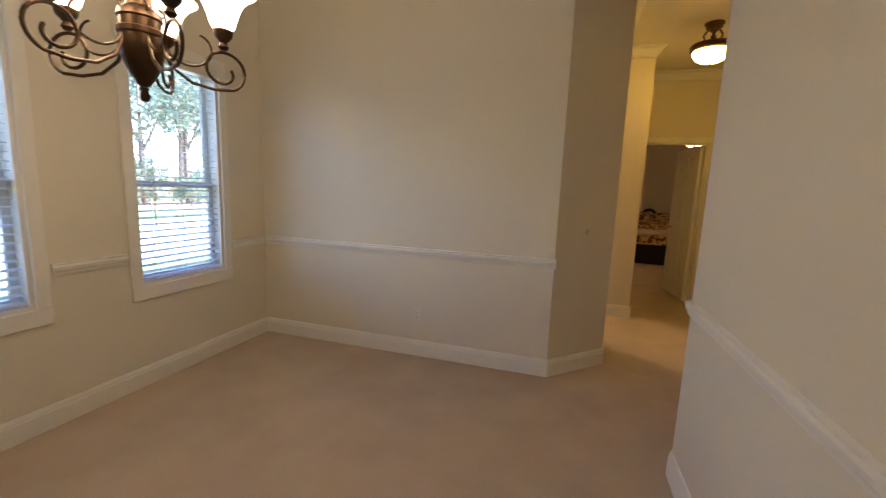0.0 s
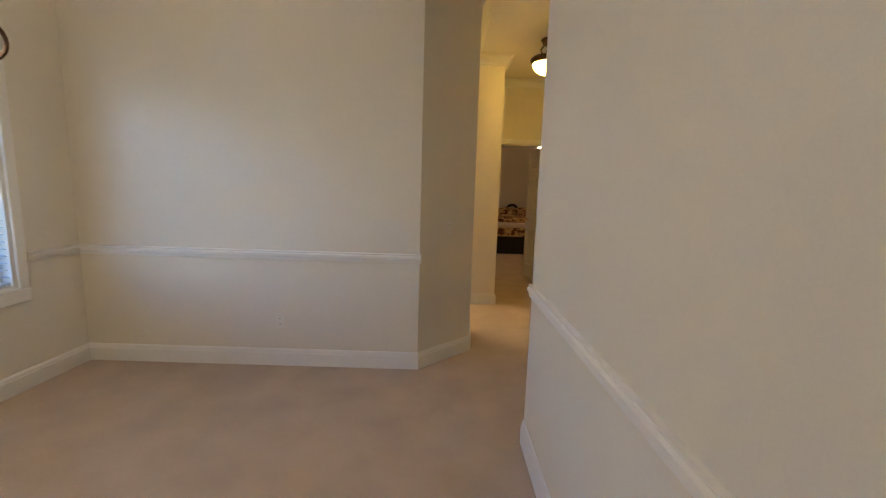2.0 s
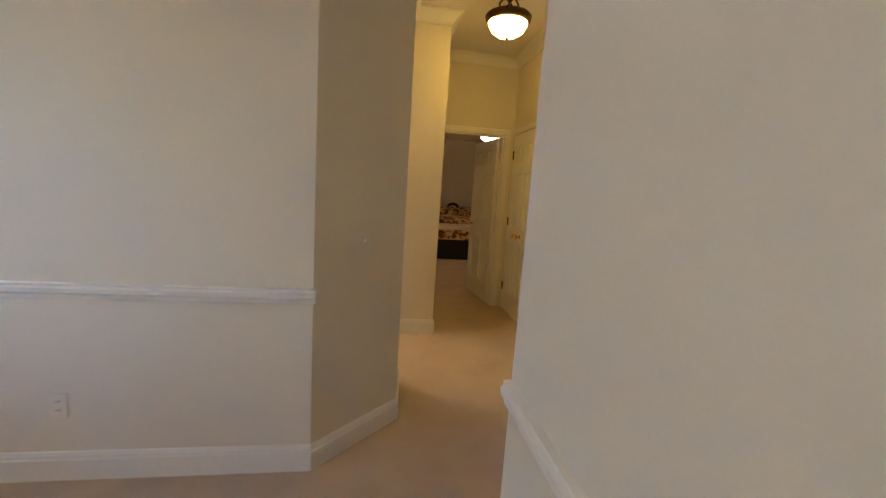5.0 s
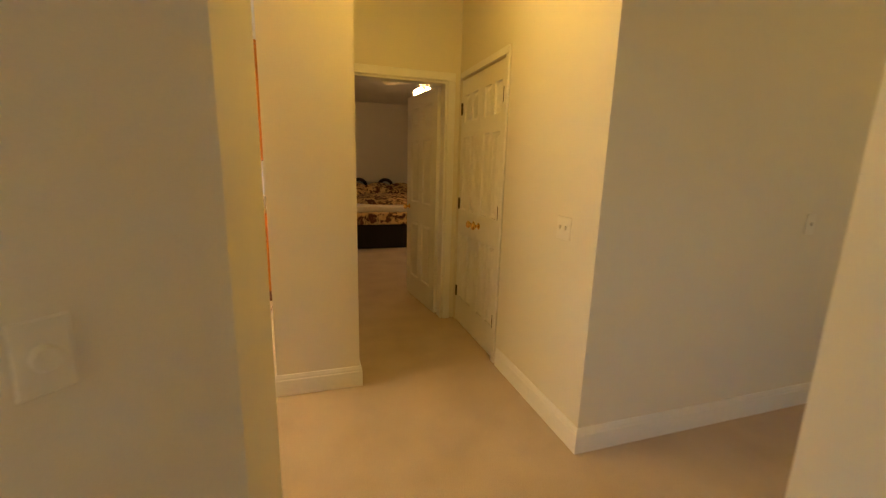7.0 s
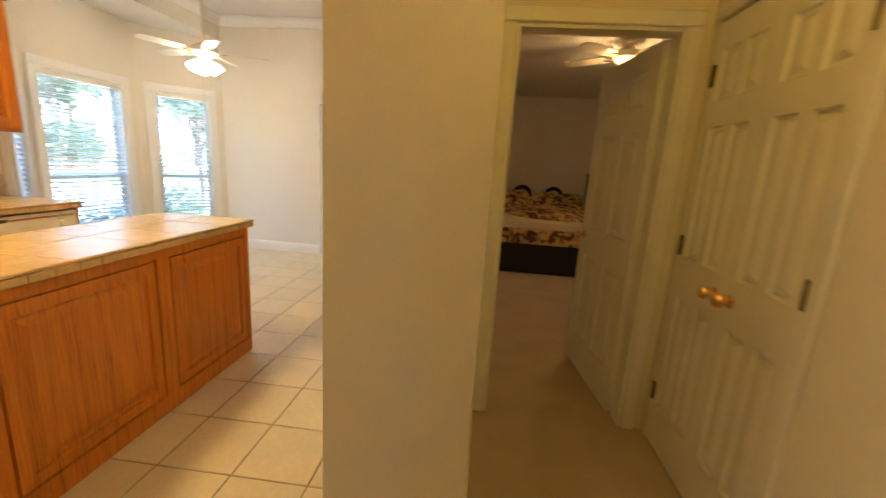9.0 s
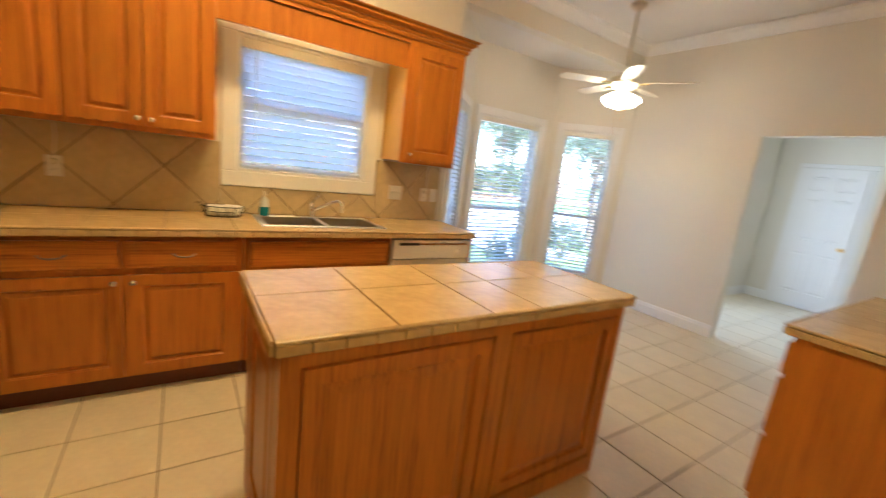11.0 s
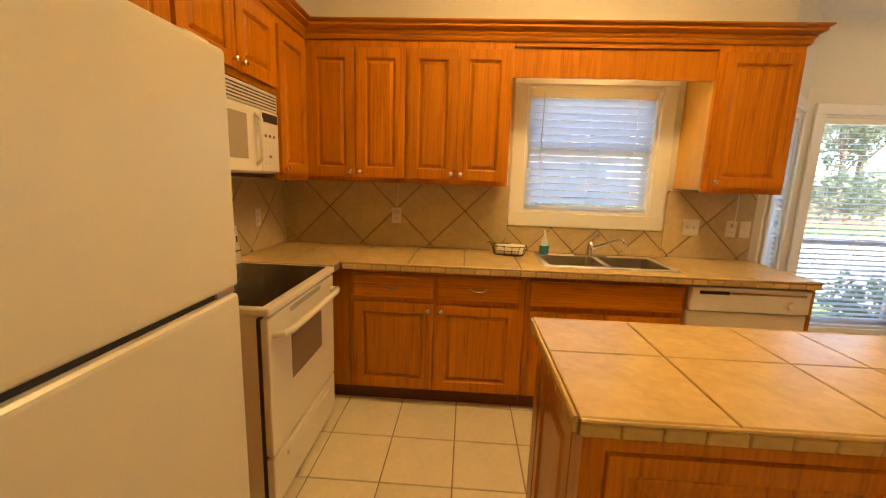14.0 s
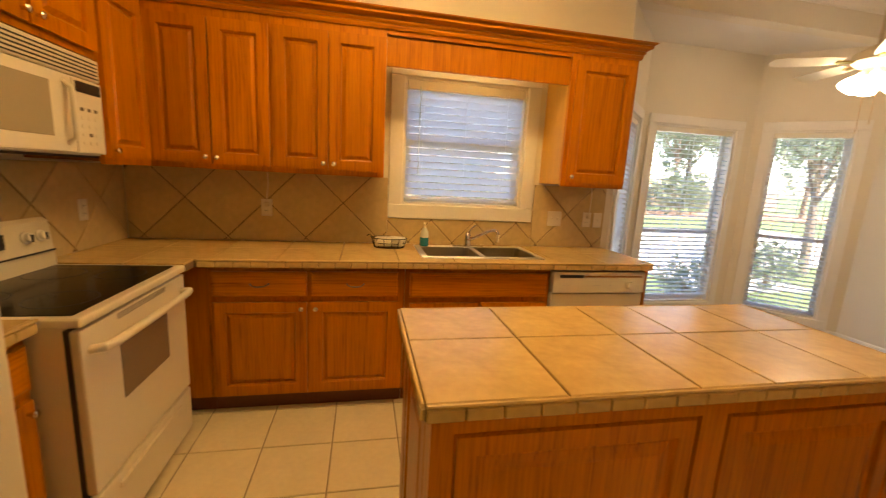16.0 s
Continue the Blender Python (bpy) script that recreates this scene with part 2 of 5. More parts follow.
def print_fabric():
    """Tan bedspread with a dark brown blotched print."""
    m = bpy.data.materials.new("printed_bedspread")
    m.use_nodes = True
    n, ln = m.node_tree.nodes, m.node_tree.links
    p = n["Principled BSDF"]
    p.inputs["Roughness"].default_value = 0.9
    tc, v, ramp = n.new("ShaderNodeTexCoord"), n.new("ShaderNodeTexNoise"), n.new("ShaderNodeValToRGB")
    v.inputs["Scale"].default_value, v.inputs["Detail"].default_value, v.inputs["Distortion"].default_value = 9.0, 3, 1.2
    ln.new(tc.outputs["Object"], v.inputs["Vector"])
    e = ramp.color_ramp.elements
    e[0].position, e[0].color = 0.42, (0.10, 0.035, 0.015, 1)
    e[1].position, e[1].color = 0.56, (0.62, 0.42, 0.16, 1)
    ln.new(v.outputs["Fac"], ramp.inputs["Fac"])
    ln.new(ramp.outputs["Color"], p.inputs["Base Color"])
    return m


M_PRINT = print_fabric()

# ---- building helpers ----


def thing(name, label, category, m=None, group="", kind=""):
    ob = new(name)
    ob.empty_display_size = 0.1
    ob.matrix_world = m if m is not None else Matrix()
    return tagged(ob, label, category, group, kind)


def link_mesh(name, bm, material, smooth=False):
    me = bpy.data.meshes.new(name)
    bmesh.ops.recalc_face_normals(bm, faces=bm.faces)
    bm.to_mesh(me)
    bm.free()
    me.materials.append(material)
    if smooth:
        me.polygons.foreach_set("use_smooth", [True] * len(me.polygons))
        me.set_sharp_from_angle(angle=radians(40))
    return new(name, me)


def part(name, bm, material, parent, label="", smooth=False):
    ob = link_mesh(name, bm, material, smooth)
    ob.parent = parent
    return tagged(ob, label)


def piece(name, me, parent, m=None):
    """One more object on a shared mesh, under a parent."""
    ob = new(name, me)
    ob.parent = parent
    if m is not None:
        ob.matrix_basis = m
    return ob


def structure(name, bm, material, label, category, smooth=False):
    return tagged(link_mesh(name, bm, material, smooth), label, category, kind="structure")


def box(x0, x1, y0, y1, z0, z1, bev=0.0, bm=None, seg=1):
    own = bmesh.new()
    m = Matrix.LocRotScale(((x0 + x1) / 2, (y0 + y1) / 2, (z0 + z1) / 2), None, (abs(x1 - x0), abs(y1 - y0), abs(z1 - z0)))
    bmesh.ops.create_cube(own, size=1, matrix=m)
    if bev:
        bmesh.ops.bevel(own, geom=list(own.edges), offset=bev, segments=seg, affect="EDGES", profile=0.6)
    return merge(own, bm)


def merge(own, bm):
    if bm is None:
        return own
    me = bpy.data.meshes.new("joined")
    own.to_mesh(me)
    own.free()
    bm.from_mesh(me)
    bpy.data.meshes.remove(me)
    return bm


def lathe(profile, seg=24, bm=None, m=None):
    """Turned shape from (radius, height) pairs about z."""
    own = bmesh.new()
    rings = []
    for r, z in profile:
        if r < 1e-5:
            rings.append([own.verts.new((0, 0, z))])
        else:
            rings.append([own.verts.new((r * math.cos(a), r * math.sin(a), z)) for a in [2 * math.pi * k / seg for k in range(seg)]])
    for a, b in zip(rings, rings[1:]):
        for k in range(seg):
            q = [a[k % len(a)], a[(k + 1) % len(a)], b[(k + 1) % len(b)], b[k % len(b)]]
            q = list(dict.fromkeys(q))
            if len(q) > 2:
                own.faces.new(q)
    if m is not None:
        own.transform(m)
    return merge(own, bm)


def tube(pts, r, seg=8, bm=None, closed=False):
    """Round bar along a line of points; r may be one radius or one per point."""
    own = bmesh.new()
    pts = [Vector(p) for p in pts]
    rr = r if isinstance(r, (list, tuple)) else [r] * len(pts)
    rings, up = [], None
    for k, p in enumerate(pts):
        a = pts[k - 1] if k else (pts[-1] if closed else p)
        b = pts[(k + 1) % len(pts)] if k < len(pts) - 1 or closed else p
        d = (b - a).normalized()
        if up is None:
            up = d.orthogonal().normalized()
        up = (up - d * up.dot(d)).normalized()
        side = d.cross(up)
        rings.append([own.verts.new(p + rr[k] * (math.cos(t) * up + math.sin(t) * side)) for t in [2 * math.pi * j / seg for j in range(seg)]])
    pairs = list(zip(rings, rings[1:])) + ([(rings[-1], rings[0])] if closed else [])
    for a, b in pairs:
        for j in range(seg):
            own.faces.new((a[j], a[(j + 1) % seg], b[(j + 1) % seg], b[j]))
    if not closed:
        own.faces.new(rings[0])
        own.faces.new(rings[-1])
    return merge(own, bm)


def prism(poly, z0, z1, bm=None):
    own = bmesh.new()
    lo = [own.verts.new((x, y, z0)) for x, y in poly]
    hi = [own.verts.new((x, y, z1)) for x, y in poly]
    own.faces.new(lo)
    own.faces.new(hi)
    for k in range(len(poly)):
        j = (k + 1) % len(poly)
        own.faces.new((lo[k], lo[j], hi[j], hi[k]))
    return merge(own, bm)


def panelled(w, h, t, panels, rings, both=False, bm=None):
    """A slab in the xz plane, its front at y = -t, with profiled panels. rings: (inset, depth behind the front)."""
    own = bmesh.new()
    xs = sorted({0.0, w, *[p[0] for p in panels], *[p[1] for p in panels]})
    zs = sorted({0.0, h, *[p[2] for p in panels], *[p[3] for p in panels]})

    def face(y, sign):
        for x0, x1 in zip(xs, xs[1:]):
            for z0, z1 in zip(zs, zs[1:]):
                inside = any(p[0] <= x0 + 1e-6 and x1 <= p[1] + 1e-6 and p[2] <= z0 + 1e-6 and z1 <= p[3] + 1e-6 for p in panels)
                if not inside:
                    own.faces.new([own.verts.new((x, y, z)) for x, z in ((x0, z0), (x1, z0), (x1, z1), (x0, z1))])
        for x0, x1, z0, z1 in panels:
            loops = []
            for inset, depth in [(0, 0)] + rings:
                loops.append([own.verts.new((x, y + sign * depth, z)) for x, z in
                              ((x0 + inset, z0 + inset), (x1 - inset, z0 + inset), (x1 - inset, z1 - inset), (x0 + inset, z1 - inset))])
            for a, b in zip(loops, loops[1:]):
                for k in range(4):
                    own.faces.new((a[k], a[(k + 1) % 4], b[(k + 1) % 4], b[k]))
            own.faces.new(loops[-1])

    face(-t, 1)
    if both:
        face(0, -1)
    else:
        own.faces.new([own.verts.new((x, 0, z)) for x, z in ((0, 0), (w, 0), (w, h), (0, h))])
    for x0, z0, x1, z1 in ((0, 0, w, 0), (w, 0, w, h), (w, h, 0, h), (0, h, 0, 0)):
        own.faces.new([own.verts.new(v) for v in ((x0, 0, z0), (x1, 0, z1), (x1, -t, z1), (x0, -t, z0))])
    bmesh.ops.remove_doubles(own, verts=own.verts, dist=1e-5)
    return merge(own, bm)


def wall(name, p0, p1, thick, height, label, openings=(), material=None, z_low=0.0):
    """Upright wall whose room face runs from p0 to p1 with the room on its left; openings (along0, along1, z0, z1) go through."""
    p0, p1 = Vector(p0), Vector(p1)
    d = (p1 - p0).normalized()
    length, out = (p1 - p0).length, Vector((d.y, -d.x))
    ss = sorted({0.0, length, *[o[0] for o in openings], *[o[1] for o in openings]})
    zs = sorted({z_low, height, *[o[2] for o in openings if o[2] > z_low], *[o[3] for o in openings]})
    bm = bmesh.new()
    cache = {}

    def v(s, k, z):
        key = (round(s, 4), k, round(z, 4))
        if key not in cache:
            q = p0 + d * s + out * (thick * k)
            cache[key] = bm.verts.new((q.x, q.y, z))
        return cache[key]

    def solid(i, j):
        if not (0 <= i < len(ss) - 1 and 0 <= j < len(zs) - 1):
            return False
        s, z = (ss[i] + ss[i + 1]) / 2, (zs[j] + zs[j + 1]) / 2
        return not any(o[0] < s < o[1] and o[2] < z < o[3] for o in openings)

    for i in range(len(ss) - 1):
        for j in range(len(zs) - 1):
            if not solid(i, j):
                continue
            s0, s1, z0, z1 = ss[i], ss[i + 1], zs[j], zs[j + 1]
            for k in (0, 1):
                bm.faces.new((v(s0, k, z0), v(s1, k, z0), v(s1, k, z1), v(s0, k, z1)))
            for ok, a, b in ((solid(i - 1, j), (s0, z0), (s0, z1)), (solid(i + 1, j), (s1, z0), (s1, z1)),
                             (solid(i, j - 1), (s0, z0), (s1, z0)), (solid(i, j + 1), (s0, z1), (s1, z1))):
                if not ok:
                    bm.faces.new((v(a[0], 0, a[1]), v(b[0], 0, b[1]), v(b[0], 1, b[1]), v(a[0], 1, a[1])))
    return structure(name, bm, material or M_WALL, label, "wall")


def molding(name, pts, profile, label, category="trim", material=None):
    """Trim swept along a line with the room on its left, mitred at corners. profile: (out from the wall, height)."""
    pts = [Vector(p) for p in pts]
    bm = bmesh.new()
    rings = []
    for k, p in enumerate(pts):
        n1 = n2 = None
        if k:
            d = (p - pts[k - 1]).normalized()
            n1 = Vector((-d.y, d.x))
        if k < len(pts) - 1:
            d = (pts[k + 1] - p).normalized()
            n2 = Vector((-d.y, d.x))
        n1, n2 = n1 or n2, n2 or n1
        mid = (n1 + n2) / (1 + n1.dot(n2))
        rings.append([bm.verts.new((p.x + mid.x * o, p.y + mid.y * o, z)) for o, z in profile])
    for a, b in zip(rings, rings[1:]):
        for j in range(len(profile)):
            i = (j + 1) % len(profile)
            bm.faces.new((a[j], a[i], b[i], b[j]))
    bm.faces.new(rings[0])
    bm.faces.new(rings[-1])
    return structure(name, bm, material or M_TRIM, label, category)


BASE = [(0, 0), (0.016, 0), (0.016, 0.095), (0.012, 0.103), (0.012, 0.112), (0.006, 0.128), (0, 0.130)]
RAIL = [(0, 0.815), (0.010, 0.818), (0.013, 0.835), (0.022, 0.845), (0.024, 0.862), (0.016, 0.870), (0.018, 0.880), (0, 0.884)]


def crown_at(z):
    return [(0, z - 0.11), (0.012, z - 0.105), (0.02, z - 0.085), (0.06, z - 0.035), (0.085, z - 0.02), (0.09, z - 0.003), (0, z - 0.003)]


def clip(poly, region):
    """The part of a convex polygon inside a convex counterclockwise region."""
    for k in range(len(region)):
        ax, ay = region[k]
        bx, by = region[(k + 1) % len(region)]
        kept = []
        for j in range(len(poly)):
            p, q = poly[j], poly[(j + 1) % len(poly)]
            sp = (bx - ax) * (p[1] - ay) - (by - ay) * (p[0] - ax)
            sq = (bx - ax) * (q[1] - ay) - (by - ay) * (q[0] - ax)
            if sp >= 0:
                kept.append(p)
            if sp * sq < 0:
                f = sp / (sp - sq)
                kept.append((p[0] + f * (q[0] - p[0]), p[1] + f * (q[1] - p[1])))
        poly = kept
        if len(poly) < 3:
            return []
    return poly


def tile_mesh(poly, thick, ease=0.0025):
    """A tile with eased top edges, its underside at z = 0."""
    cx, cy = sum(p[0] for p in poly) / len(poly), sum(p[1] for p in poly) / len(poly)
    size = max(math.hypot(x - cx, y - cy) for x, y in poly)
    f = max(0.2, 1 - ease * 1.4 / max(size, 0.01))
    bm = bmesh.new()
    rings = [[bm.verts.new((cx + (x - cx) * g, cy + (y - cy) * g, z)) for x, y in poly] for g, z in ((1, 0), (1, thick - ease), (f, thick))]
    for a, b in zip(rings, rings[1:]):
        for k in range(len(poly)):
            j = (k + 1) % len(poly)
            bm.faces.new((a[k], a[j], b[j], b[k]))
    bm.faces.new(rings[-1])
    return bm


def area_of(poly):
    return abs(sum(p[0] * q[1] - q[0] * p[1] for p, q in zip(poly, poly[1:] + poly[:1]))) / 2


def lay_tiles(parent, xs, ys, region, material, thick, gap=0.005, m=None, turn=0.0, least=0.0004):
    """Tiles between grid lines, clipped to a region; whole ones share one mesh."""
    shared = {}
    for x0, x1 in zip(xs, xs[1:]):
        for y0, y1 in zip(ys, ys[1:]):
            g = gap / 2
            rect = [(x0 + g, y0 + g), (x1 - g, y0 + g), (x1 - g, y1 - g), (x0 + g, y1 - g)]
            if turn:
                c, s = math.cos(turn), math.sin(turn)
                rect = [(x * c - y * s, x * s + y * c) for x, y in rect]
            kept = clip(rect, region)
            if len(kept) < 3 or area_of(kept) < least:
                continue
            cx, cy = sum(p[0] for p in kept) / len(kept), sum(p[1] for p in kept) / len(kept)
            local = [(x - cx, y - cy) for x, y in kept]
            key = tuple((round(x, 4), round(y, 4)) for x, y in local)
            if key not in shared:
                me = bpy.data.meshes.new("tile")
                b = tile_mesh(local, thick)
                bmesh.ops.recalc_face_normals(b, faces=b.faces)
                b.to_mesh(me)
                b.free()
                me.materials.append(material)
                shared[key] = me
            piece("tile", shared[key], parent, (m or Matrix()) @ Matrix.Translation((cx, cy, 0)))

# ---- the large structure ----
TOP = 3.12
DIN_C, HALL_C, KIT_C, BAY_C, BED_C, BACK_C = 2.92, 2.88, 3.04, 2.75, 2.60, 2.50
XW, XK, YN, YS = -2.85, -3.17, 2.975, 3.083      # dining west wall, kitchen west wall, shared wall's two faces
A, B, C, E_ = (-0.353, 2.975), (0.284, 2.10), (0.062, 3.390), (1.305, 3.057)
DX = 0.085                                        # hall face where the kitchen opening begins
BX0, BX1, BY0 = -0.02, 0.456, 4.843               # block between kitchen and bedroom passage
XE, YH = 1.40, 3.95                               # passage east wall, hall north wall
YD = 5.80                                         # bedroom door wall
YB = 9.08                                         # nook north wall
XC, YC = -0.401, 3.434                             # chamfered kitchen corner behind the angled wall
BAY = [(XK, YB), (-3.83, 8.42), (-3.83, 7.15), (XK, 6.49)]

carpet = bmesh.new()
for poly in ([(XW - 0.1, -1.7), (5.1, -1.7), (5.1, 3.0), (XW - 0.1, 3.0)], [(A[0], 3.0), (BX0, 3.0), (BX0, 3.29)],
             [(BX0, 3.0), (5.1, 3.0), (5.1, 12.0), (BX0, 12.0)]):
    prism(poly, -0.05, 0.0, carpet)
structure("floor", carpet, M_CARPET, "beige cut-pile carpet with worn traffic marks", "floor")
sub = prism([(XK - 0.1, 3.0), (BX0, 3.0), (BX0, 12.3), (-3.0, 12.3), (-3.0, YB), BAY[0], BAY[1], BAY[2], BAY[3], (XK - 0.1, 6.49)], -0.05, -0.006)
kitchen_floor = structure("floor_kitchen", sub, M_GROUT, "cream ceramic floor tiles with brown grout", "floor")

# dining room
wall("wall_west_dining", (XW, YN), (XW, -1.6), 0.12, TOP, "cream painted dining room wall with two windows",
     [(YN - 2.52, YN - 1.868, 0.66, 2.15), (YN - 1.33, YN - 0.68, 0.66, 2.15)])
wall("wall_north_dining", (XC, YN), (XK - 0.12, YN), YS - YN, TOP, "cream painted wall between dining room and kitchen")
wall("wall_south", (XW - 0.12, -1.6), (5.0, -1.6), 0.12, TOP, "plain cream wall")
structure("wall_passage_west", prism([A, C, (DX, 3.81), (BX0, 3.81), (BX0, YC), (XC, YS), (XC, YN)], 0, TOP), M_WALL, "cream painted angled wall end beside the opening", "wall")
structure("wall_east_dining", prism([(B[0], -1.6), (0.394, -1.6), (0.394, 2.05), (1.385, 2.98), (2.3, 2.98), (2.3, 3.057), E_, B], 0, TOP), M_WALL,
          "cream painted dining room wall with angled end", "wall")
structure("header_passage", prism([A, B, (B[0] + 0.084, B[1] + 0.071), (A[0] + 0.084, A[1] + 0.071)], 2.78, TOP), M_WALL, "plastered header over the angled opening", "wall")
structure("header_kitchen", prism([(BX0, 3.81), (DX, 3.81), (DX, BY0), (BX0, BY0)], 2.62, TOP), M_WALL, "plastered header over the kitchen opening", "wall")

# hall, passage, bedroom
structure("wall_block", prism([(BX0, BY0), (BX1, BY0), (BX1, YD), (0.07, YD), (0.07, YB), (BX0, YB)], 0, TOP), M_WALL, "cream painted wall stub and kitchen side wall", "wall")
wall("wall_hall_north", (5.0, YH), (XE + 0.11, YH), 0.11, TOP, "cream painted hall wall")
wall("wall_hall_east", (XE, YH), (XE, YD), 0.11, TOP, "cream painted passage wall with closet opening", [(4.935 - YH, 5.75 - YH, 0.0, 2.04)])
wall("wall_bedroom_door", (0.07, YD), (3.6, YD), -0.11, TOP, "cream painted wall with bedroom doorway", [(0.53 - 0.07, 1.29 - 0.07, 0.0, 2.03)])
wall("wall_bedroom_north", (3.6, 11.2), (0.07, 11.2), 0.12, TOP, "cream painted bedroom wall")
wall("wall_bedroom_west", (0.07, 11.2), (0.07, 9.08), 0.11, TOP, "cream painted bedroom wall")
wall("wall_bedroom_east", (3.6, 5.91), (3.6, 11.2), 0.12, TOP, "cream painted bedroom wall")
wall("wall_closet_back", (2.1, 4.06), (2.1, YD), -0.05, TOP, "plain closet wall")
wall("wall_foyer_east", (5.0, -1.6), (5.0, YH), 0.12, TOP, "plain foyer wall with entry opening", [(2.48, 2.80, 0.6, 2.1)])

# kitchen and nook
wall("wall_west_kitchen", (XK, 6.49), (XK, YS), 0.12, TOP, "cream painted kitchen wall with window over the sink", [(6.49 - 5.715, 6.49 - 4.825, 1.205, 2.07)])
wall("wall_bay_north", BAY[0], BAY[1], 0.12, TOP, "cream painted bay wall with tall window", [(0.165, 0.775, 0.22, 2.03)])
wall("wall_bay_west", BAY[1], BAY[2], 0.12, TOP, "cream painted bay wall with tall window", [(8.42 - 8.22, 8.42 - 7.30, 0.24, 2.03)])
wall("wall_bay_south", BAY[2], BAY[3], 0.12, TOP, "cream painted bay wall with tall window", [(0.16, 0.77, 0.22, 2.03)])
wall("beam_bay", (XK, YB), (XK, 6.49), 0.12, KIT_C, "plastered beam over the bay", z_low=BAY_C)
wall("wall_north_nook", (BX0, YB), (XK, YB), 0.12, TOP, "cream painted nook wall with plain doorway", [(BX0 + 0.93, BX0 + 1.815, 0.0, 2.03)])
wall("wall_back_room_north", (BX0, 12.1), (-2.65, 12.1), 0.12, TOP, "white back room wall with door")
wall("wall_back_room_west", (-2.65, 12.1), (-2.65, 9.2), 0.12, TOP, "plain back room wall with window opening", [(0.85, 2.8, 0.3, 2.35)])
wall("wall_back_room_east", (BX0, 9.2), (BX0, 12.1), 0.11, TOP, "plain back room wall")

for name, poly, z, words in (
        ("ceiling_dining", [(XW, -1.6), (B[0], -1.6), B, A, (XW, YN)], DIN_C, "flat white dining room ceiling"),
        ("ceiling_hall", [(0.394, -1.6), (5.0, -1.6), (5.0, YH), (XE, YH), (XE, YD), (BX1, YD), (BX1, BY0), (DX, BY0), (DX, 3.81), C, (A[0] + 0.09, A[1] + 0.076), (B[0] + 0.09, B[1] + 0.076), E_, (2.3, 3.057), (2.3, 2.98), (1.385, 2.98), (0.394, 2.05)], HALL_C, "flat hall ceiling"),
        ("ceiling_kitchen", [(XK, YS), (XC, YS), (BX0, YC), (BX0, YB), (XK, YB)], KIT_C, "flat white kitchen ceiling"),
        ("ceiling_bay", [(-3.29, 8.96), BAY[1], BAY[2], (-3.29, 6.61)], BAY_C, "flat white bay ceiling"),
        ("ceiling_bedroom", [(0.07, 5.91), (3.6, 5.91), (3.6, 11.2), (0.07, 11.2)], BED_C, "flat bedroom ceiling"),
        ("ceiling_back_room", [(-2.65, 9.2), (BX0, 9.2), (BX0, 12.1), (-2.65, 12.1)], BACK_C, "flat white ceiling")):
    structure(name, prism(poly, z, z + 0.06), M_CEIL, words, "ceiling")
structure("roof", box(-4.2, 5.4, -2.0, 12.6, TOP + 0.02, TOP + 0.12), M_ROOF, "flat roof slab", "roof")

molding("baseboard", [B, (B[0], -1.6), (XW, -1.6), (XW, YN), A, C, (DX, 3.81), (BX0, 3.81), (BX0, 3.76)], [(-o, z) for o, z in BASE][::-1], "white painted profiled baseboard", "baseboard")
molding("baseboard", [(BX0, 4.9), (BX0, BY0), (BX1, BY0), (BX1, YD - 0.02)], [(-o, z) for o, z in BASE][::-1], "white painted profiled baseboard", "baseboard")
molding("baseboard", [(5.0, YH), (XE, YH), (XE, 4.86)], BASE, "white painted profiled baseboard", "baseboard")
molding("baseboard", [B, E_, (2.3, 3.057)], BASE, "white painted profiled baseboard", "baseboard")
molding("baseboard", [(-1.815, YB), BAY[0], BAY[1], BAY[2], (XK - 0.1, 6.59)], BASE, "white painted profiled baseboard", "baseboard")
molding("baseboard", [(BX0, YB), (-0.93, YB)], BASE, "white painted profiled baseboard", "baseboard")
molding("baseboard", [(BX0, 12.1), (-2.65, 12.1), (-2.65, 9.2)], BASE, "white painted profiled baseboard", "baseboard")
molding("chair_rail", [(A[0] + 0.012, YN), (XW, YN), (XW, 2.60)], RAIL, "white painted chair rail molding")
molding("chair_rail", [(XW, 1.79), (XW, 1.41)], RAIL, "white painted chair rail molding")
molding("chair_rail", [(B[0], -1.6), (B[0], B[1] + 0.012)], RAIL, "white painted chair rail molding")
molding("crown_molding", [(B[0], -1.6), B, A, (XW, YN), (XW, -1.6)], crown_at(DIN_C), "white painted crown molding")
molding("crown_molding", [(XC, YS), (BX0, YC), (BX0, YB), (XK, YB), (XK, YS)], crown_at(KIT_C), "white painted crown molding")

molding("crown_molding", [(5.0, YH), (XE, YH), (XE, YD), (BX1, YD), (BX1, BY0), (DX, BY0), (DX, 3.81), C], crown_at(HALL_C), "white painted crown molding")

# ---- windows and blinds ----


def on_wall(p0, p1, along):
    """Pose at a distance along a wall line: x runs along it, y into the room."""
    p0, p1 = Vector(p0), Vector(p1)
    d = (p1 - p0).normalized()
    q = p0 + d * along
    return pose(q.x, q.y, 0, 0, 0, math.degrees(math.atan2(d.y, d.x)))


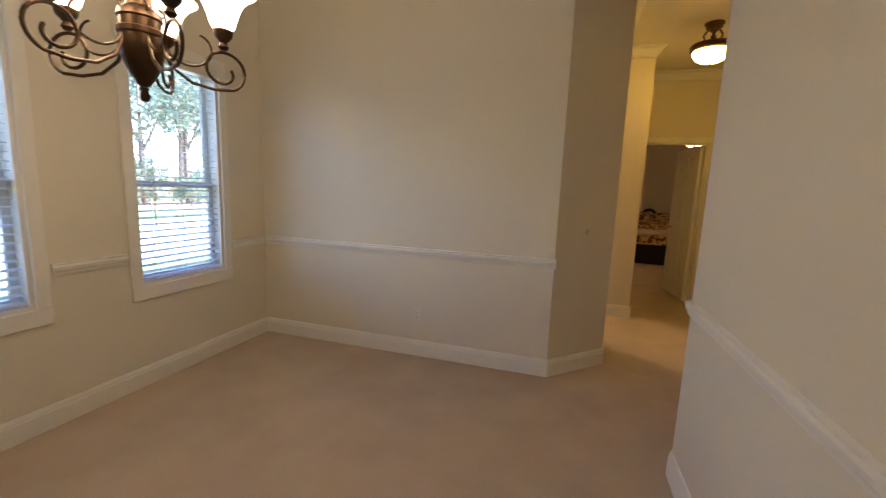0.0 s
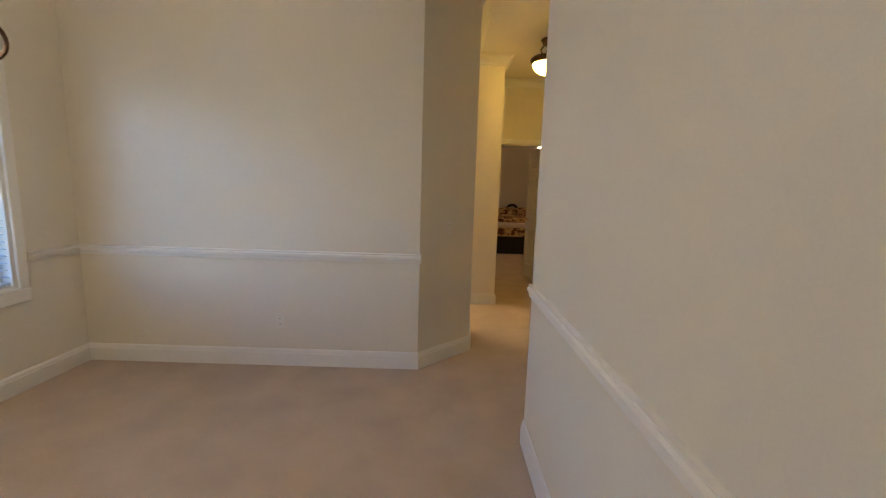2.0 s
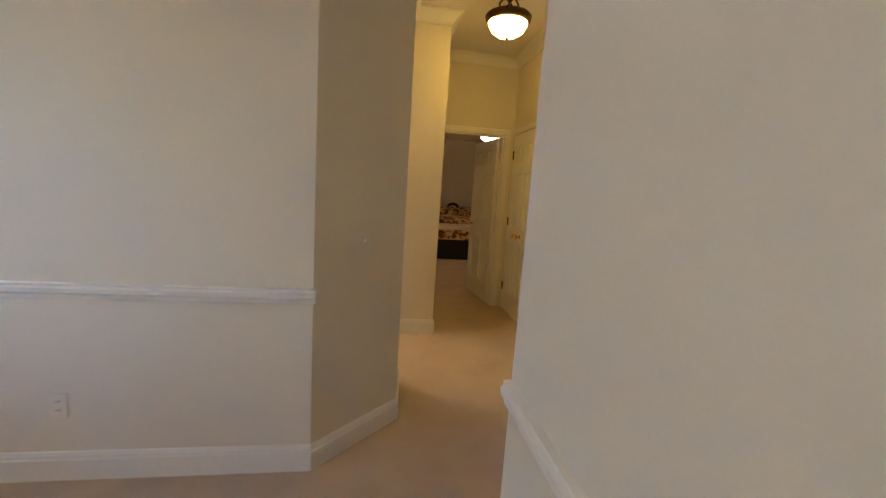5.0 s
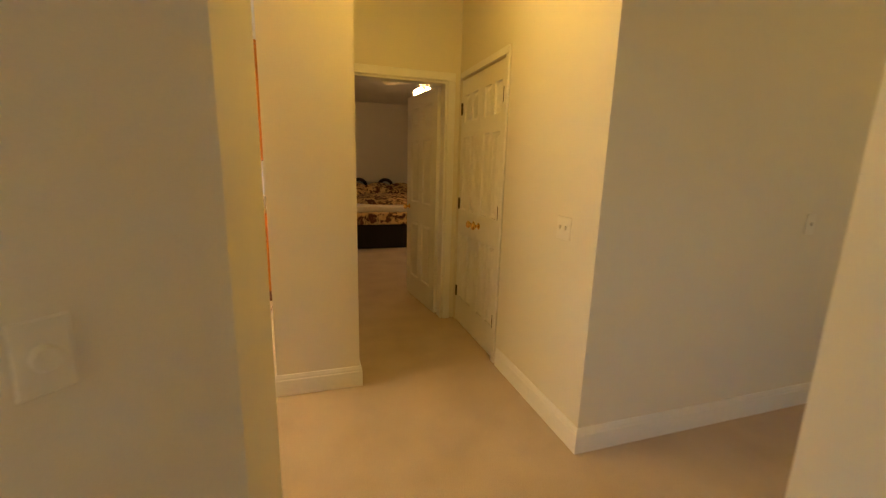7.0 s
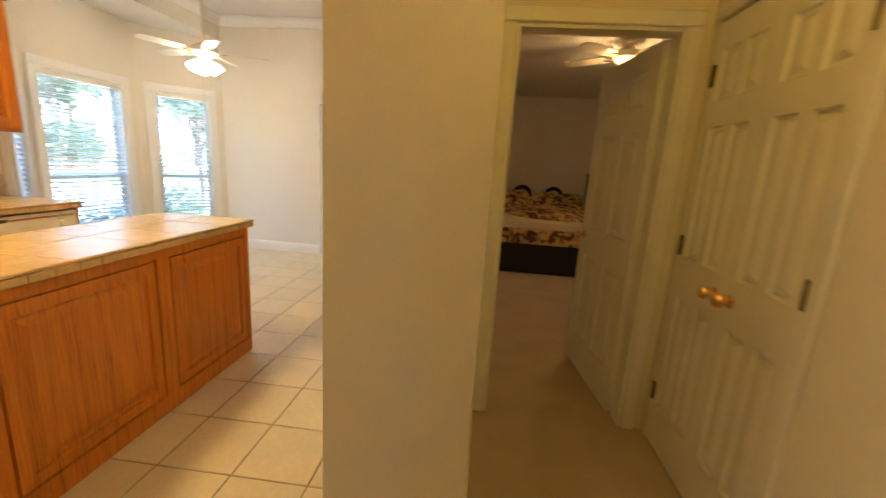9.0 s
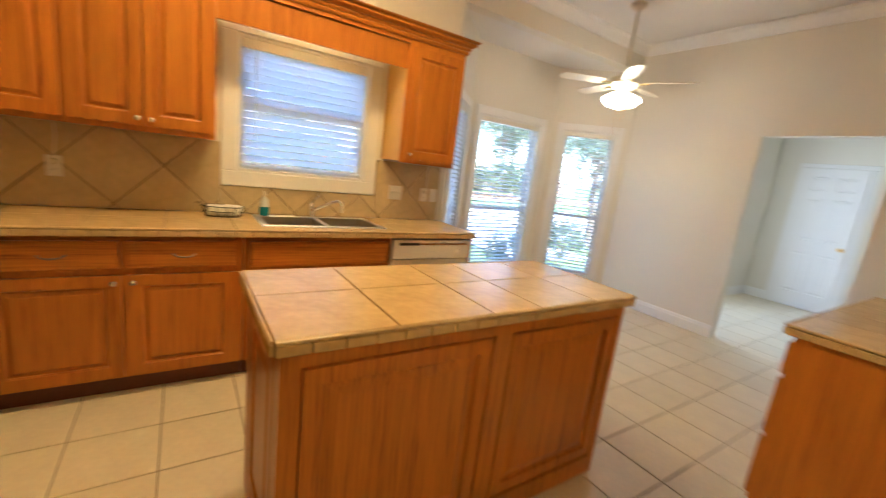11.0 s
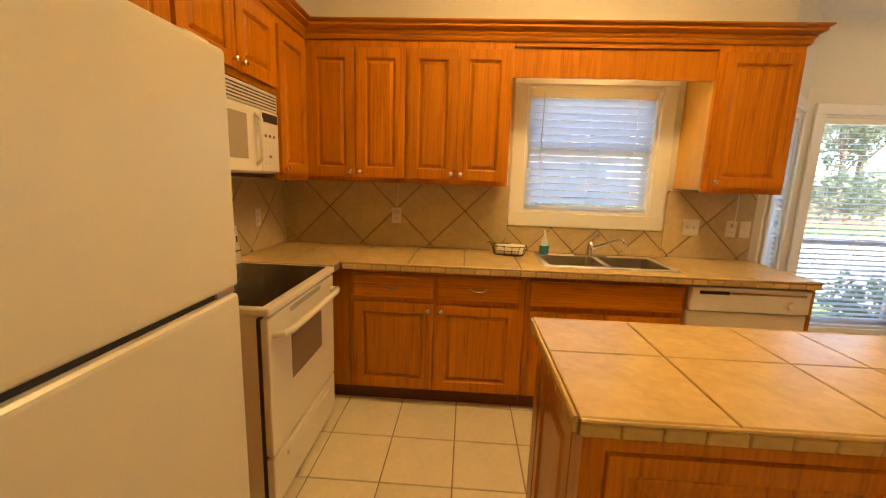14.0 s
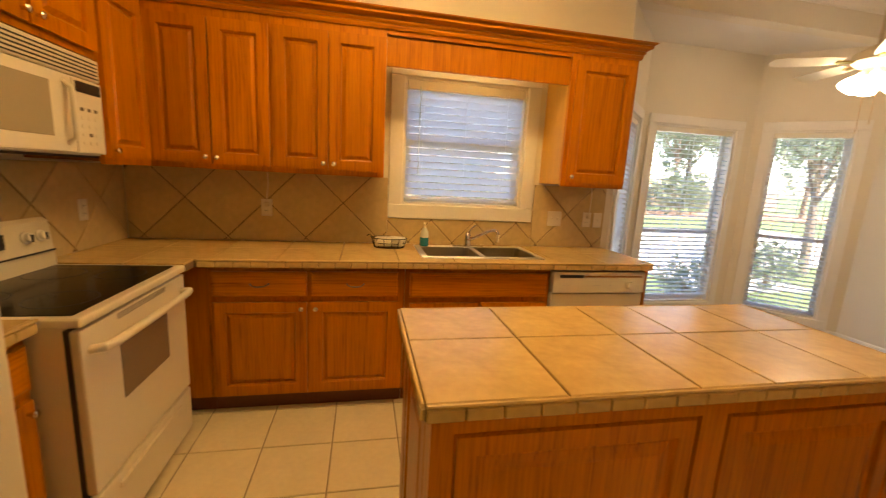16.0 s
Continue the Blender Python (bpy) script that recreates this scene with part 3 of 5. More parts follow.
def window(name, m, w, z0, z1, casing, meet, sill=0.09, words="white vinyl window with painted casing"):
    """Single-hung window; its opening runs from x = 0 to w at the pose m."""
    win = thing(name, words, "window", m, kind="structure")
    for side, (a, b) in (("l", (-casing, 0.0)), ("r", (w, w + casing))):
        part("casing_side", box(a, b, 0.001, 0.02, z0, z1, 0.004), M_TRIM, win)
    part("casing_head", box(-casing, w + casing, 0.001, 0.022, z1, z1 + casing, 0.004), M_TRIM, win)
    part("casing_foot", box(-casing, w + casing, 0.001, 0.022, z0 - sill, z0, 0.004), M_TRIM, win)
    for a, b, c, d in ((0.0, 0.018, z0, z1), (w - 0.018, w, z0, z1), (0.018, w - 0.018, z1 - 0.018, z1), (0.018, w - 0.018, z0, z0 + 0.018)):
        part("jamb", box(a, b, -0.118, -0.002, c, d), M_TRIM, win)
    for sash_name, y, za, zb in (("upper_sash", -0.105, meet - 0.02, z1 - 0.018), ("lower_sash", -0.078, z0 + 0.018, meet + 0.02)):
        fr = bmesh.new()
        for a, b, c, d in ((0.02, 0.055, za, zb), (w - 0.055, w - 0.02, za, zb), (0.055, w - 0.055, zb - 0.038, zb), (0.055, w - 0.055, za, za + 0.038)):
            box(a, b, y - 0.012, y + 0.012, c, d, 0, fr)
        sash = part(sash_name, fr, M_VINYL, win)
        pane = part("pane", box(0.055, w - 0.055, y - 0.003, y + 0.003, za + 0.038, zb - 0.038), M_GLASS, sash)
        pane.visible_shadow = False
    return win


def blind(m, w, z0, z1, tilt, words, pitch=0.044, cord=0.12, rail=0.048):
    """Slatted blind hung inside the opening."""
    bl = thing("window_blind", words, "blind", m @ pose(0, -0.035, z1), group="window blinds")
    part("headrail", box(0.022, w - 0.022, -0.028, 0.028, -0.019 - rail, -0.019, 0.003), M_CREAM, bl)
    sl = bmesh.new()
    half, c, s = 0.025, math.cos(radians(tilt)), math.sin(radians(tilt))
    pro = [(-half, 0.0), (-half * 0.4, 0.0035), (half * 0.4, 0.0035), (half, 0.0), (half * 0.4, 0.0010), (-half * 0.4, 0.0010)]
    rings = [[sl.verts.new((x, y * c - z * s, y * s + z * c)) for y, z in pro] for x in (0.024, w - 0.024)]
    for k in range(6):
        j = (k + 1) % 6
        sl.faces.new((rings[0][k], rings[0][j], rings[1][j], rings[1][k]))
    sl.faces.new(rings[0])
    sl.faces.new(rings[1])
    bmesh.ops.recalc_face_normals(sl, faces=sl.faces)
    me = bpy.data.meshes.new("slat")
    sl.to_mesh(me)
    sl.free()
    me.materials.append(M_BLIND)
    count = int((z1 - z0 - rail - 0.074) / pitch)
    for k in range(count):
        piece("slat", me, bl, Matrix.Translation((0, 0, -0.042 - rail - k * pitch)))
    low = -0.042 - rail - count * pitch
    part("bottom_rail", box(0.024, w - 0.024, -0.026, 0.026, low - 0.008, low + 0.010, 0.003), M_BLIND, bl)
    for x in (0.14, w / 2, w - 0.14):
        for y in (0.027, -0.027):
            part("ladder_cord", tube([(x, y, -0.06), (x, y, low)], 0.0016, 4), M_BLIND, bl)
    if cord:
        part("wand", tube([(w - cord, 0.036, -0.06), (w - cord, 0.038, -0.75 * (z1 - z0))], 0.004, 6), M_CLEAR, bl, "clear plastic tilt wand")
    return bl


w = on_wall((XW, YN), (XW, -1.6), YN - 2.52)
window("window_1", w, 0.652, 0.66, 2.15, 0.065, 1.31)
blind(w, 0.652, 0.66, 2.15, -8, "white slatted blind, slats open, dining window")
w = on_wall((XW, YN), (XW, -1.6), YN - 1.33)
window("window_2", w, 0.65, 0.66, 2.15, 0.065, 1.31)
blind(w, 0.65, 0.66, 2.15, -8, "white slatted blind, slats open, dining window")
w = on_wall((XK, 6.49), (XK, YS), 6.49 - 5.715)
window("window_3", w, 0.89, 1.205, 2.07, 0.095, 1.655, 0.10, "white window with wide casing over kitchen sink")
blind(w, 0.89, 1.205, 2.07, 58, "white slatted blind nearly closed over kitchen sink", 0.048, 0.11, 0.062)
w = on_wall(BAY[0], BAY[1], 0.165)
window("window_4", w, 0.61, 0.22, 2.03, 0.085, 0.98, words="tall white bay window with painted casing")
blind(w, 0.61, 0.22, 2.03, -9, "white slatted blind, slats open, bay window", cord=0.5)
w = on_wall(BAY[1], BAY[2], 8.42 - 8.22)
window("window_5", w, 0.92, 0.24, 2.03, 0.085, 0.98, words="tall wide white bay window with painted casing")
blind(w, 0.92, 0.24, 2.03, -12, "white slatted blind, slats open, wide bay window", cord=0.8)
w = on_wall(BAY[2], BAY[3], 0.16)
window("window_6", w, 0.61, 0.22, 2.03, 0.085, 0.98, words="tall white bay window with painted casing")
blind(w, 0.61, 0.22, 2.03, -42, "white slatted blind tilted nearly shut, bay window", cord=0.5)

# ---- outdoors ----
GZ = -0.38
g = bmesh.new()
bmesh.ops.create_grid(g, x_segments=8, y_segments=8, size=400, matrix=Matrix.Translation((0, 0, GZ)))
structure("ground", g, M_GRASS, "mown green lawn reaching the horizon", "ground")
structure("road", box(-16.5, -8.4, -60, 24, GZ, GZ + 0.03), M_ROAD, "pale concrete drive beside the lawn", "road")
structure("pavement", box(-8.4, -6.2, 10.5, 13.0, GZ, GZ + 0.04), M_ROAD, "pale concrete front path", "pavement")
structure("flower_bed", box(-30.0, -22.5, -60, 45, GZ, GZ + 0.05), M_MULCH, "rust-brown pine straw planting bed", "ground")


def clump(bm, centre, size, leaf, count, rng, flat=1.0):
    """Many small leaf blades scattered through a rounded, uneven volume."""
    for _ in range(count):
        a, b, r = rng.uniform(0, 6.283), rng.uniform(-0.9, 1.0), rng.uniform(0.45, 1.0) ** 0.5
        k = r * (0.8 + 0.25 * math.sin(3 * a + size * 7) + 0.12 * rng.random())
        q = Vector((math.cos(a) * math.sqrt(1 - b * b * 0.9), math.sin(a) * math.sqrt(1 - b * b * 0.9), b * flat)) * size * k + Vector(centre)
        u = Vector((rng.uniform(-1, 1), rng.uniform(-1, 1), rng.uniform(-1, 1))).normalized()
        v = u.orthogonal().normalized()
        s = leaf * rng.uniform(0.6, 1.3)
        bm.faces.new([bm.verts.new(q + u * s), bm.verts.new(q + v * s * 0.6), bm.verts.new(q - u * s), bm.verts.new(q - v * s * 0.6)])
    return bm


def bush(x, y, size, seed, words="rounded dark green hedge shrub in planting bed"):
    rng = random.Random(seed)
    b = thing("shrub", words, "shrub", pose(x, y, GZ + 0.04), group="hedge shrubs")
    part("stem", tube([(0, 0, 0), (0.03, 0, size * 0.7)], 0.05, 6), M_BARK, b)
    part("foliage", clump(bmesh.new(), (0, 0, size * 0.85), size, size * 0.09, 900, rng, 0.85), M_LEAF, b)


def tree(x, y, height, spread, seed, words="leafy tree with slender grey trunk"):
    rng = random.Random(seed)
    t = thing("tree", words, "tree", pose(x, y, GZ), group="trees beyond the drive")
    lean = rng.uniform(-0.3, 0.3)
    part("trunk", tube([(0, 0, 0), (lean * 0.3, 0, height * 0.3), (lean, 0.1, height * 0.75)], [height * 0.022, height * 0.017, height * 0.006], 8), M_BARK, t)
    crown = bmesh.new()
    for k in range(7):
        a = k * 2.4 + rng.random()
        tip = (math.cos(a) * spread * 0.6, math.sin(a) * spread * 0.6, height * rng.uniform(0.5, 0.92))
        part("limb", tube([(lean * 0.5, 0, height * (0.32 + 0.05 * k)), tip], [height * 0.009, height * 0.003], 6), M_BARK, t)
        clump(crown, tip, spread * rng.uniform(0.4, 0.62), spread * 0.045, 330, rng, 0.8)
    part("crown", crown, M_LEAF, t)


for k in range(16):
    bush(-24.5 - 1.6 * (k % 2), -9 + 2.5 * k, 1.25 + 0.3 * ((k * 7) % 3), 40 + k)
for k, (x, y, h, s) in enumerate([(-27, -2, 9, 3.0), (-29, 6, 11, 3.4), (-28, 13, 9, 3.0), (-26, 19, 10, 3.2), (-30, 25, 12, 3.6), (-24, 29, 9, 3.0), (-33, 34, 12, 3.8), (-20, 36, 10, 3.2), (-34, 1, 12, 3.5)]):
    tree(x, y, h, s, 70 + k)
for k, (x, y) in enumerate([(-7.6, 14.6), (-8.0, 15.2)]):
    tree(x, y, 4.6, 1.3, 90 + k, "small ornamental tree with several thin stems")
for k, y in enumerate((-34, -26, -19, -12, -5, 2, 9, 16, 23, 31, 40)):
    tree(-27 - 4 * (k % 2), y, 8.5 + 1.2 * (k % 3), 3.4, 130 + k, "tall leafy tree standing behind the fence")
bush(-6.3, 12.0, 0.55, 97, "low green shrub beside the front path")
bush(-5.6, 9.6, 0.40, 98, "low green shrub below the bay window")
fence = thing("fence", "weathered brown board fence behind the shrubs", "fence", pose(-36, 0, GZ))
board = bpy.data.meshes.new("board")
bb = box(-0.02, 0.02, -0.6, 0.6, 0, 1.8, 0.01)
bb.to_mesh(board)
bb.free()
board.materials.append(M_SIDING)
for k in range(46):
    piece("board", board, fence, Matrix.Translation((0, -8 + 1.24 * k, 0)))
house = thing("house", "red brick house with grey shingle roof", "house", pose(-46, 10, GZ))
part("wall", box(-5, 5, -8, 8, 0, 3.2), M_BRICK, house)
part("roof", prism([(-6, 3.2), (6, 3.2), (0, 6.6)], -8.6, 8.6), M_ROOF, house).matrix_basis = pose(0, 0, 0, 90, 0, 0)
for y in (-5, -1.5, 2, 5.5):
    wn_ = part("window", box(4.98, 5.06, y - 0.55, y + 0.55, 0.9, 2.3), M_TRIM, house)
    part("pane", box(5.065, 5.08, y - 0.45, y + 0.45, 1.0, 2.2), M_BLACKGLASS, wn_)

# ---- dining room ----


def arc(cx, cz, r0, r1, a0, a1, n=18):
    return [(cx + (r0 + (r1 - r0) * k / n) * math.cos(radians(a0 + (a1 - a0) * k / n)), cz + (r0 + (r1 - r0) * k / n) * math.sin(radians(a0 + (a1 - a0) * k / n))) for k in range(n + 1)]


def chandelier(x, y, z):
    """z: the height of the finial's tip."""
    ch = thing("chandelier", "bronze scroll-arm chandelier with lit alabaster glass shades", "chandelier", pose(x, y, z))
    part("finial", lathe([(0, 0), (0.012, 0.006), (0.016, 0.02), (0.010, 0.036), (0.016, 0.044), (0, 0.05)], 16), M_BRONZE, ch, smooth=True)
    part("urn", lathe([(r * 0.64, z) for r, z in ((0.008, 0.045), (0.03, 0.055), (0.06, 0.085), (0.088, 0.13), (0.095, 0.17), (0.092, 0.20), (0.10, 0.205), (0.10, 0.22), (0.088, 0.225), (0.088, 0.25),
                                            (0.098, 0.255), (0.09, 0.275), (0.06, 0.29), (0.05, 0.33), (0.075, 0.36), (0.045, 0.40), (0.03, 0.44), (0.0, 0.45))], 28), M_BRONZE, ch, smooth=True)
    part("stem", tube([(0, 0, 0.44), (0, 0, DIN_C - z - 0.03)], 0.009, 10), M_BRONZE, ch)
    part("canopy", lathe([(0, DIN_C - z), (0.065, DIN_C - z), (0.06, DIN_C - z - 0.02), (0.02, DIN_C - z - 0.05), (0, DIN_C - z - 0.05)], 20), M_BRONZE, ch, smooth=True)
    for k in range(5):
        turn = Matrix.Rotation(radians(72 * k + 53), 4, "Z")
        arm = bmesh.new()
        low = [(0.05, 0.20), (0.08, 0.125), (0.135, 0.085), (0.20, 0.075)] + arc(0.235, 0.14, 0.065, 0.065, -65, 120, 14)
        curl = arc(0.235, 0.14, 0.065, 0.022, 120, 380, 22)
        tube([(r, 0, h) for r, h in low + curl[1:]], 0.0055, 8, arm)
        tube([(r, 0, h) for r, h in [(0.045, 0.30)] + arc(0.145, 0.215, 0.105, 0.035, 140, 420, 26)], 0.004, 6, arm)
        arm.transform(turn)
        part("arm", arm, M_BRONZE, ch, smooth=True)
        out = turn @ Matrix.Translation((0.235, 0, -0.075))
        part("cup", lathe([(0, 0.285), (0.010, 0.287), (0.018, 0.298), (0.011, 0.312), (0.029, 0.332), (0.033, 0.352), (0.024, 0.357), (0, 0.357)], 16, m=out), M_BRONZE, ch, smooth=True)
        part("shade", lathe([(u * 1.18, v) for u, v in ((0.025, 0.355), (0.033, 0.37), (0.042, 0.405), (0.054, 0.44), (0.074, 0.468), (0.094, 0.484), (0.090, 0.486), (0.070, 0.472), (0.050, 0.443), (0.038, 0.407), (0.029, 0.374), (0.0, 0.362))], 24, m=out),
             M_SHADE, ch, "lit alabaster glass shade", smooth=True)
    return ch


chandelier(-1.648, 1.069, 1.59)


def plate(name, words, m, kind_of="outlet"):
    """Wall plate in the xz plane facing -y at the pose m."""
    p = thing(name, words, kind_of, m)
    if kind_of == "outlet":
        part("cover", box(-0.035, 0.035, -0.006, -0.0005, -0.057, 0.057, 0.003), M_CREAM, p)
        for z in (0.02, -0.02):
            s = part("socket", lathe([(0, 0), (0.017, 0), (0.017, 0.003), (0, 0.003)], 16, m=pose(0, -0.006, z, 90)), M_CREAM, p)
            for x in (-0.006, 0.006):
                part("slot", box(x - 0.0012, x + 0.0012, -0.0098, -0.0088, z - 0.004, z + 0.005), M_DARK, s)
    elif kind_of == "dimmer":
        part("cover", box(-0.035, 0.035, -0.006, -0.0005, -0.057, 0.057, 0.003), M_CREAM, p)
        part("knob", lathe([(0.019, 0), (0.019, 0.012), (0.016, 0.017), (0, 0.017)], 20, m=pose(0, -0.006, 0, 90)), M_CREAM, p, smooth=True)
    else:
        n = 2 if kind_of == "double switch" else 1
        part("cover", box(-0.023 * n - 0.012, 0.023 * n + 0.012, -0.006, -0.0005, -0.057, 0.057, 0.003), M_CREAM, p)
        for k in range(n):
            x = (k - (n - 1) / 2) * 0.046
            part("toggle", box(x - 0.005, x + 0.005, -0.018, -0.006, -0.006, 0.012, 0.002), M_CREAM, p)
    return p


plate("outlet", "almond outlet plate low on dining wall", pose(-1.388, YN, 0.345))
plate("dimmer_switch", "white rotary dimmer on the angled wall end", pose(-0.145, 3.183, 1.075, 0, 0, 45), "dimmer")
th = thing("thermostat", "small white wall thermostat with grey dial", "thermostat", pose(0.284 + 0.7296 * 0.40, 2.10 + 0.6839 * 0.40, 1.445, 0, 0, 223.2))
part("bracket", box(-0.03, 0.03, -0.008, -0.001, -0.038, 0.038, 0.003), M_CREAM, th)
part("cover", box(-0.012, 0.026, -0.032, -0.008, -0.034, 0.034, 0.006, seg=2), M_WHITE, th)
part("dial", lathe([(0, 0), (0.010, 0), (0.009, 0.012), (0, 0.012)], 16, m=pose(-0.020, -0.008, 0.008, 90)), M_NICKEL, th)

# ---- hall and passage ----

def six_panel(w, h, t=0.035):
    st, mid = w * 0.15, w * 0.13
    xa, xb, xc, xd = st, (w - mid) / 2, (w + mid) / 2, w - st
    rows = ((0.22, 0.80), (0.99, 1.58), (1.69, h - 0.12))
    panels = [(a, b, z0, z1) for z0, z1 in rows for a, b in ((xa, xb), (xc, xd))]
    return panelled(w, h, t, panels, [(0.006, 0.012), (0.018, 0.013), (0.042, 0.002)], both=True)


def hinge(parent, m):
    h = bmesh.new()
    box(-0.014, 0.014, -0.004, 0.001, -0.045, 0.045, 0, h)
    tube([(0, -0.006, -0.047), (0, -0.006, 0.047)], 0.006, 8, h)
    h.transform(m)
    part("hinge", h, M_HINGE, parent, "aged brass hinge")


def knob(parent, m, r=0.028, material=None):
    part("knob", lathe([(r * 0.9, 0), (r * 0.9, r * 0.12), (r * 0.35, r * 0.3), (r * 0.35, r * 0.9), (r * 0.8, r * 1.15), (r, r * 1.6), (r * 0.8, r * 2.05), (0, r * 2.2)], 18, m=m), material or M_BRASS, parent, "round knob", smooth=True)


# closet doors in the passage's east wall
for n_, (y0, y1, side) in enumerate(((4.938, 5.341, 0), (5.344, 5.747, 1))):
    dw = y1 - y0
    d = thing("door_%d" % (n_ + 1), "white six-panel closet door, shut, brass knob", "door", pose(XE + 0.036, y1, 0.012, 0, 0, -90), kind="structure", group="closet doors")
    part("leaf", six_panel(dw, 2.02), M_TRIM, d)
    hx = dw - 0.016 if side == 0 else 0.016
    for z in (0.27, 1.04, 1.80):
        hinge(d, pose(hx, -0.035, z))
    knob(d, pose(0.05 if side == 0 else dw - 0.05, -0.035, 0.905, 90))
# bedroom door, standing open into the bedroom
d = thing("door_3", "white six-panel bedroom door standing open", "door", pose(1.243, 5.917, 0.012, 0, 0, 97), kind="structure")
part("leaf", six_panel(0.745, 2.0), M_TRIM, d)
for z in (0.25, 1.02, 1.78):
    hinge(d, pose(0.004, -0.035, z))
knob(d, pose(0.68, -0.035, 0.93, 90))
knob(d, pose(0.68, 0.0, 0.93, -90))
part("door_stop", tube([(0.70, -0.02, 0.02), (0.70, -0.06, 0.02)], 0.012, 8), M_DARK, d)


def casing(name, m, x0, x1, h, cw, words, left=True, right=True):
    c = thing(name, words, "door casing", m, kind="structure")
    if left:
        part("casing_side", box(x0 - cw, x0, -0.018, -0.001, 0, h, 0.005), M_TRIM, c)
    if right:
        part("casing_side", box(x1, x1 + cw, -0.018, -0.001, 0, h, 0.005), M_TRIM, c)
    part("casing_head", box(x0 - cw * left, x1 + cw * right, -0.018, -0.001, h, h + cw, 0.005), M_TRIM, c)
    return c


c = casing("trim_bedroom_door", pose(0, YD, 0), 0.53, 1.29, 2.03, 0.065, "white painted door casing")
for a, b in ((0.531, 0.548), (1.272, 1.289)):
    part("jamb", box(a, b, 0.0, 0.11, 0, 2.029), M_TRIM, c)
part("jamb", box(0.548, 1.272, 0.0, 0.11, 2.012, 2.029), M_TRIM, c)
casing("trim_closet", pose(XE, 0, 0, 0, 0, -90), -5.75, -4.935, 2.04, 0.05, "white painted closet casing", left=False)

plate("light_switch", "almond double switch plate on passage wall", pose(XE, 4.20, 1.07, 0, 0, -90), "double switch")
plate("light_switch", "almond switch plate on hall wall", pose(2.75, YH, 1.10), "switch")
chime = thing("door_chime", "white boxy door chime high on passage wall", "door chime", pose(XE, 4.47, 2.47, 0, 0, -90))
part("cover", box(-0.10, 0.10, -0.05, -0.001, -0.06, 0.06, 0.01, seg=2), M_WHITE, chime)
part("grille", box(-0.08, 0.08, -0.054, -0.05, -0.045, -0.02), M_CREAM, chime)

hl = thing("ceiling_light", "bronze semi-flush ceiling light with lit glass bowl", "ceiling light", pose(0.813, 4.335, HALL_C))
part("canopy", lathe([(0, 0), (0.078, 0), (0.08, -0.012), (0.068, -0.022), (0.062, -0.045), (0.035, -0.062), (0.022, -0.075), (0, -0.075)], 24), M_BRONZE, hl, smooth=True)
part("stem", lathe([(0.012, -0.06), (0.012, -0.10), (0.026, -0.115), (0.012, -0.13), (0.012, -0.19)], 14), M_BRONZE, hl, smooth=True)
for k in range(3):
    a = radians(120 * k + 20)
    part("arm", tube([(r * math.cos(a), r * math.sin(a), z) for r, z in ((0.05, -0.05), (0.085, -0.085), (0.07, -0.12), (0.10, -0.15), (0.145, -0.165), (0.15, -0.195))], 0.008, 8), M_BRONZE, hl, smooth=True)
part("rim", lathe([(0.135, -0.185), (0.165, -0.180), (0.176, -0.195), (0.170, -0.222), (0.152, -0.235), (0.135, -0.235)], 32), M_BRONZE, hl, smooth=True)
# unseen plate added to keep the bowl's light off the ceiling
part("pan", lathe([(0, -0.222), (0.136, -0.222), (0.136, -0.227), (0, -0.227)], 24), M_BRONZE, hl)
part("bowl", lathe([(0.150, -0.228), (0.144, -0.258), (0.122, -0.295), (0.08, -0.324), (0.03, -0.338), (0, -0.34)], 32), M_HALLBOWL, hl, "lit amber glass bowl", smooth=True)
part("finial", lathe([(0.010, -0.336), (0.013, -0.348), (0.006, -0.356), (0, -0.358)], 12), M_BRONZE, hl, smooth=True)

# unseen copy added in the foyer to warm the hall's east end
copy_thing(hl, pose(3.5, 2.6, HALL_C))

# ---- bedroom ----
bed = thing("bed", "iron bed with printed spread, cream sheet and black skirt", "bed", pose(0.66, 8.97, 0))
BW, BL = 1.56, 2.1
part("skirt", box(0.03, BW - 0.03, 0.0, BL, 0.01, 0.44, 0.01), M_SKIRT, bed, "black fabric bed skirt")
part("bedspread", box(0.0, BW, -0.015, BL - 0.1, 0.40, 0.60, 0.03, seg=3), M_PRINT, bed, "tan and brown printed bedspread")
part("sheet", box(0.015, BW - 0.015, 0.0, BL - 0.08, 0.60, 0.70, 0.03, seg=3), M_SHEET, bed, "folded cream sheet")
for x in (0.30, 0.82, 1.26):
    pl = bmesh.new()
    bmesh.ops.create_uvsphere(pl, u_segments=20, v_segments=12, radius=1, matrix=Matrix.LocRotScale((x, BL - 0.42, 0.83), Euler((radians(35), 0, 0.1)), (0.33, 0.24, 0.14)))
    part("pillow", pl, M_PRINT, bed, "plump printed pillow", smooth=True)
pf = bmesh.new()
bmesh.ops.create_uvsphere(pf, u_segments=24, v_segments=10, radius=1, matrix=Matrix.LocRotScale((0.8, 1.0, 0.70), None, (0.72, 0.75, 0.14)))
part("quilt", pf, M_PRINT, bed, "heaped printed quilt", smooth=True)
for x in (0.0, BW):
    for y, h in ((-0.02, 1.25), (BL + 0.02, 1.3)):
        part("post", tube([(x, y, 0), (x, y, h)], 0.018, 8), M_IRON, bed)
        part("post_finial", lathe([(0.018, h), (0.03, h + 0.02), (0.018, h + 0.045), (0, h + 0.06)], 12, m=Matrix.Translation((x, y, 0))), M_IRON, bed, smooth=True)
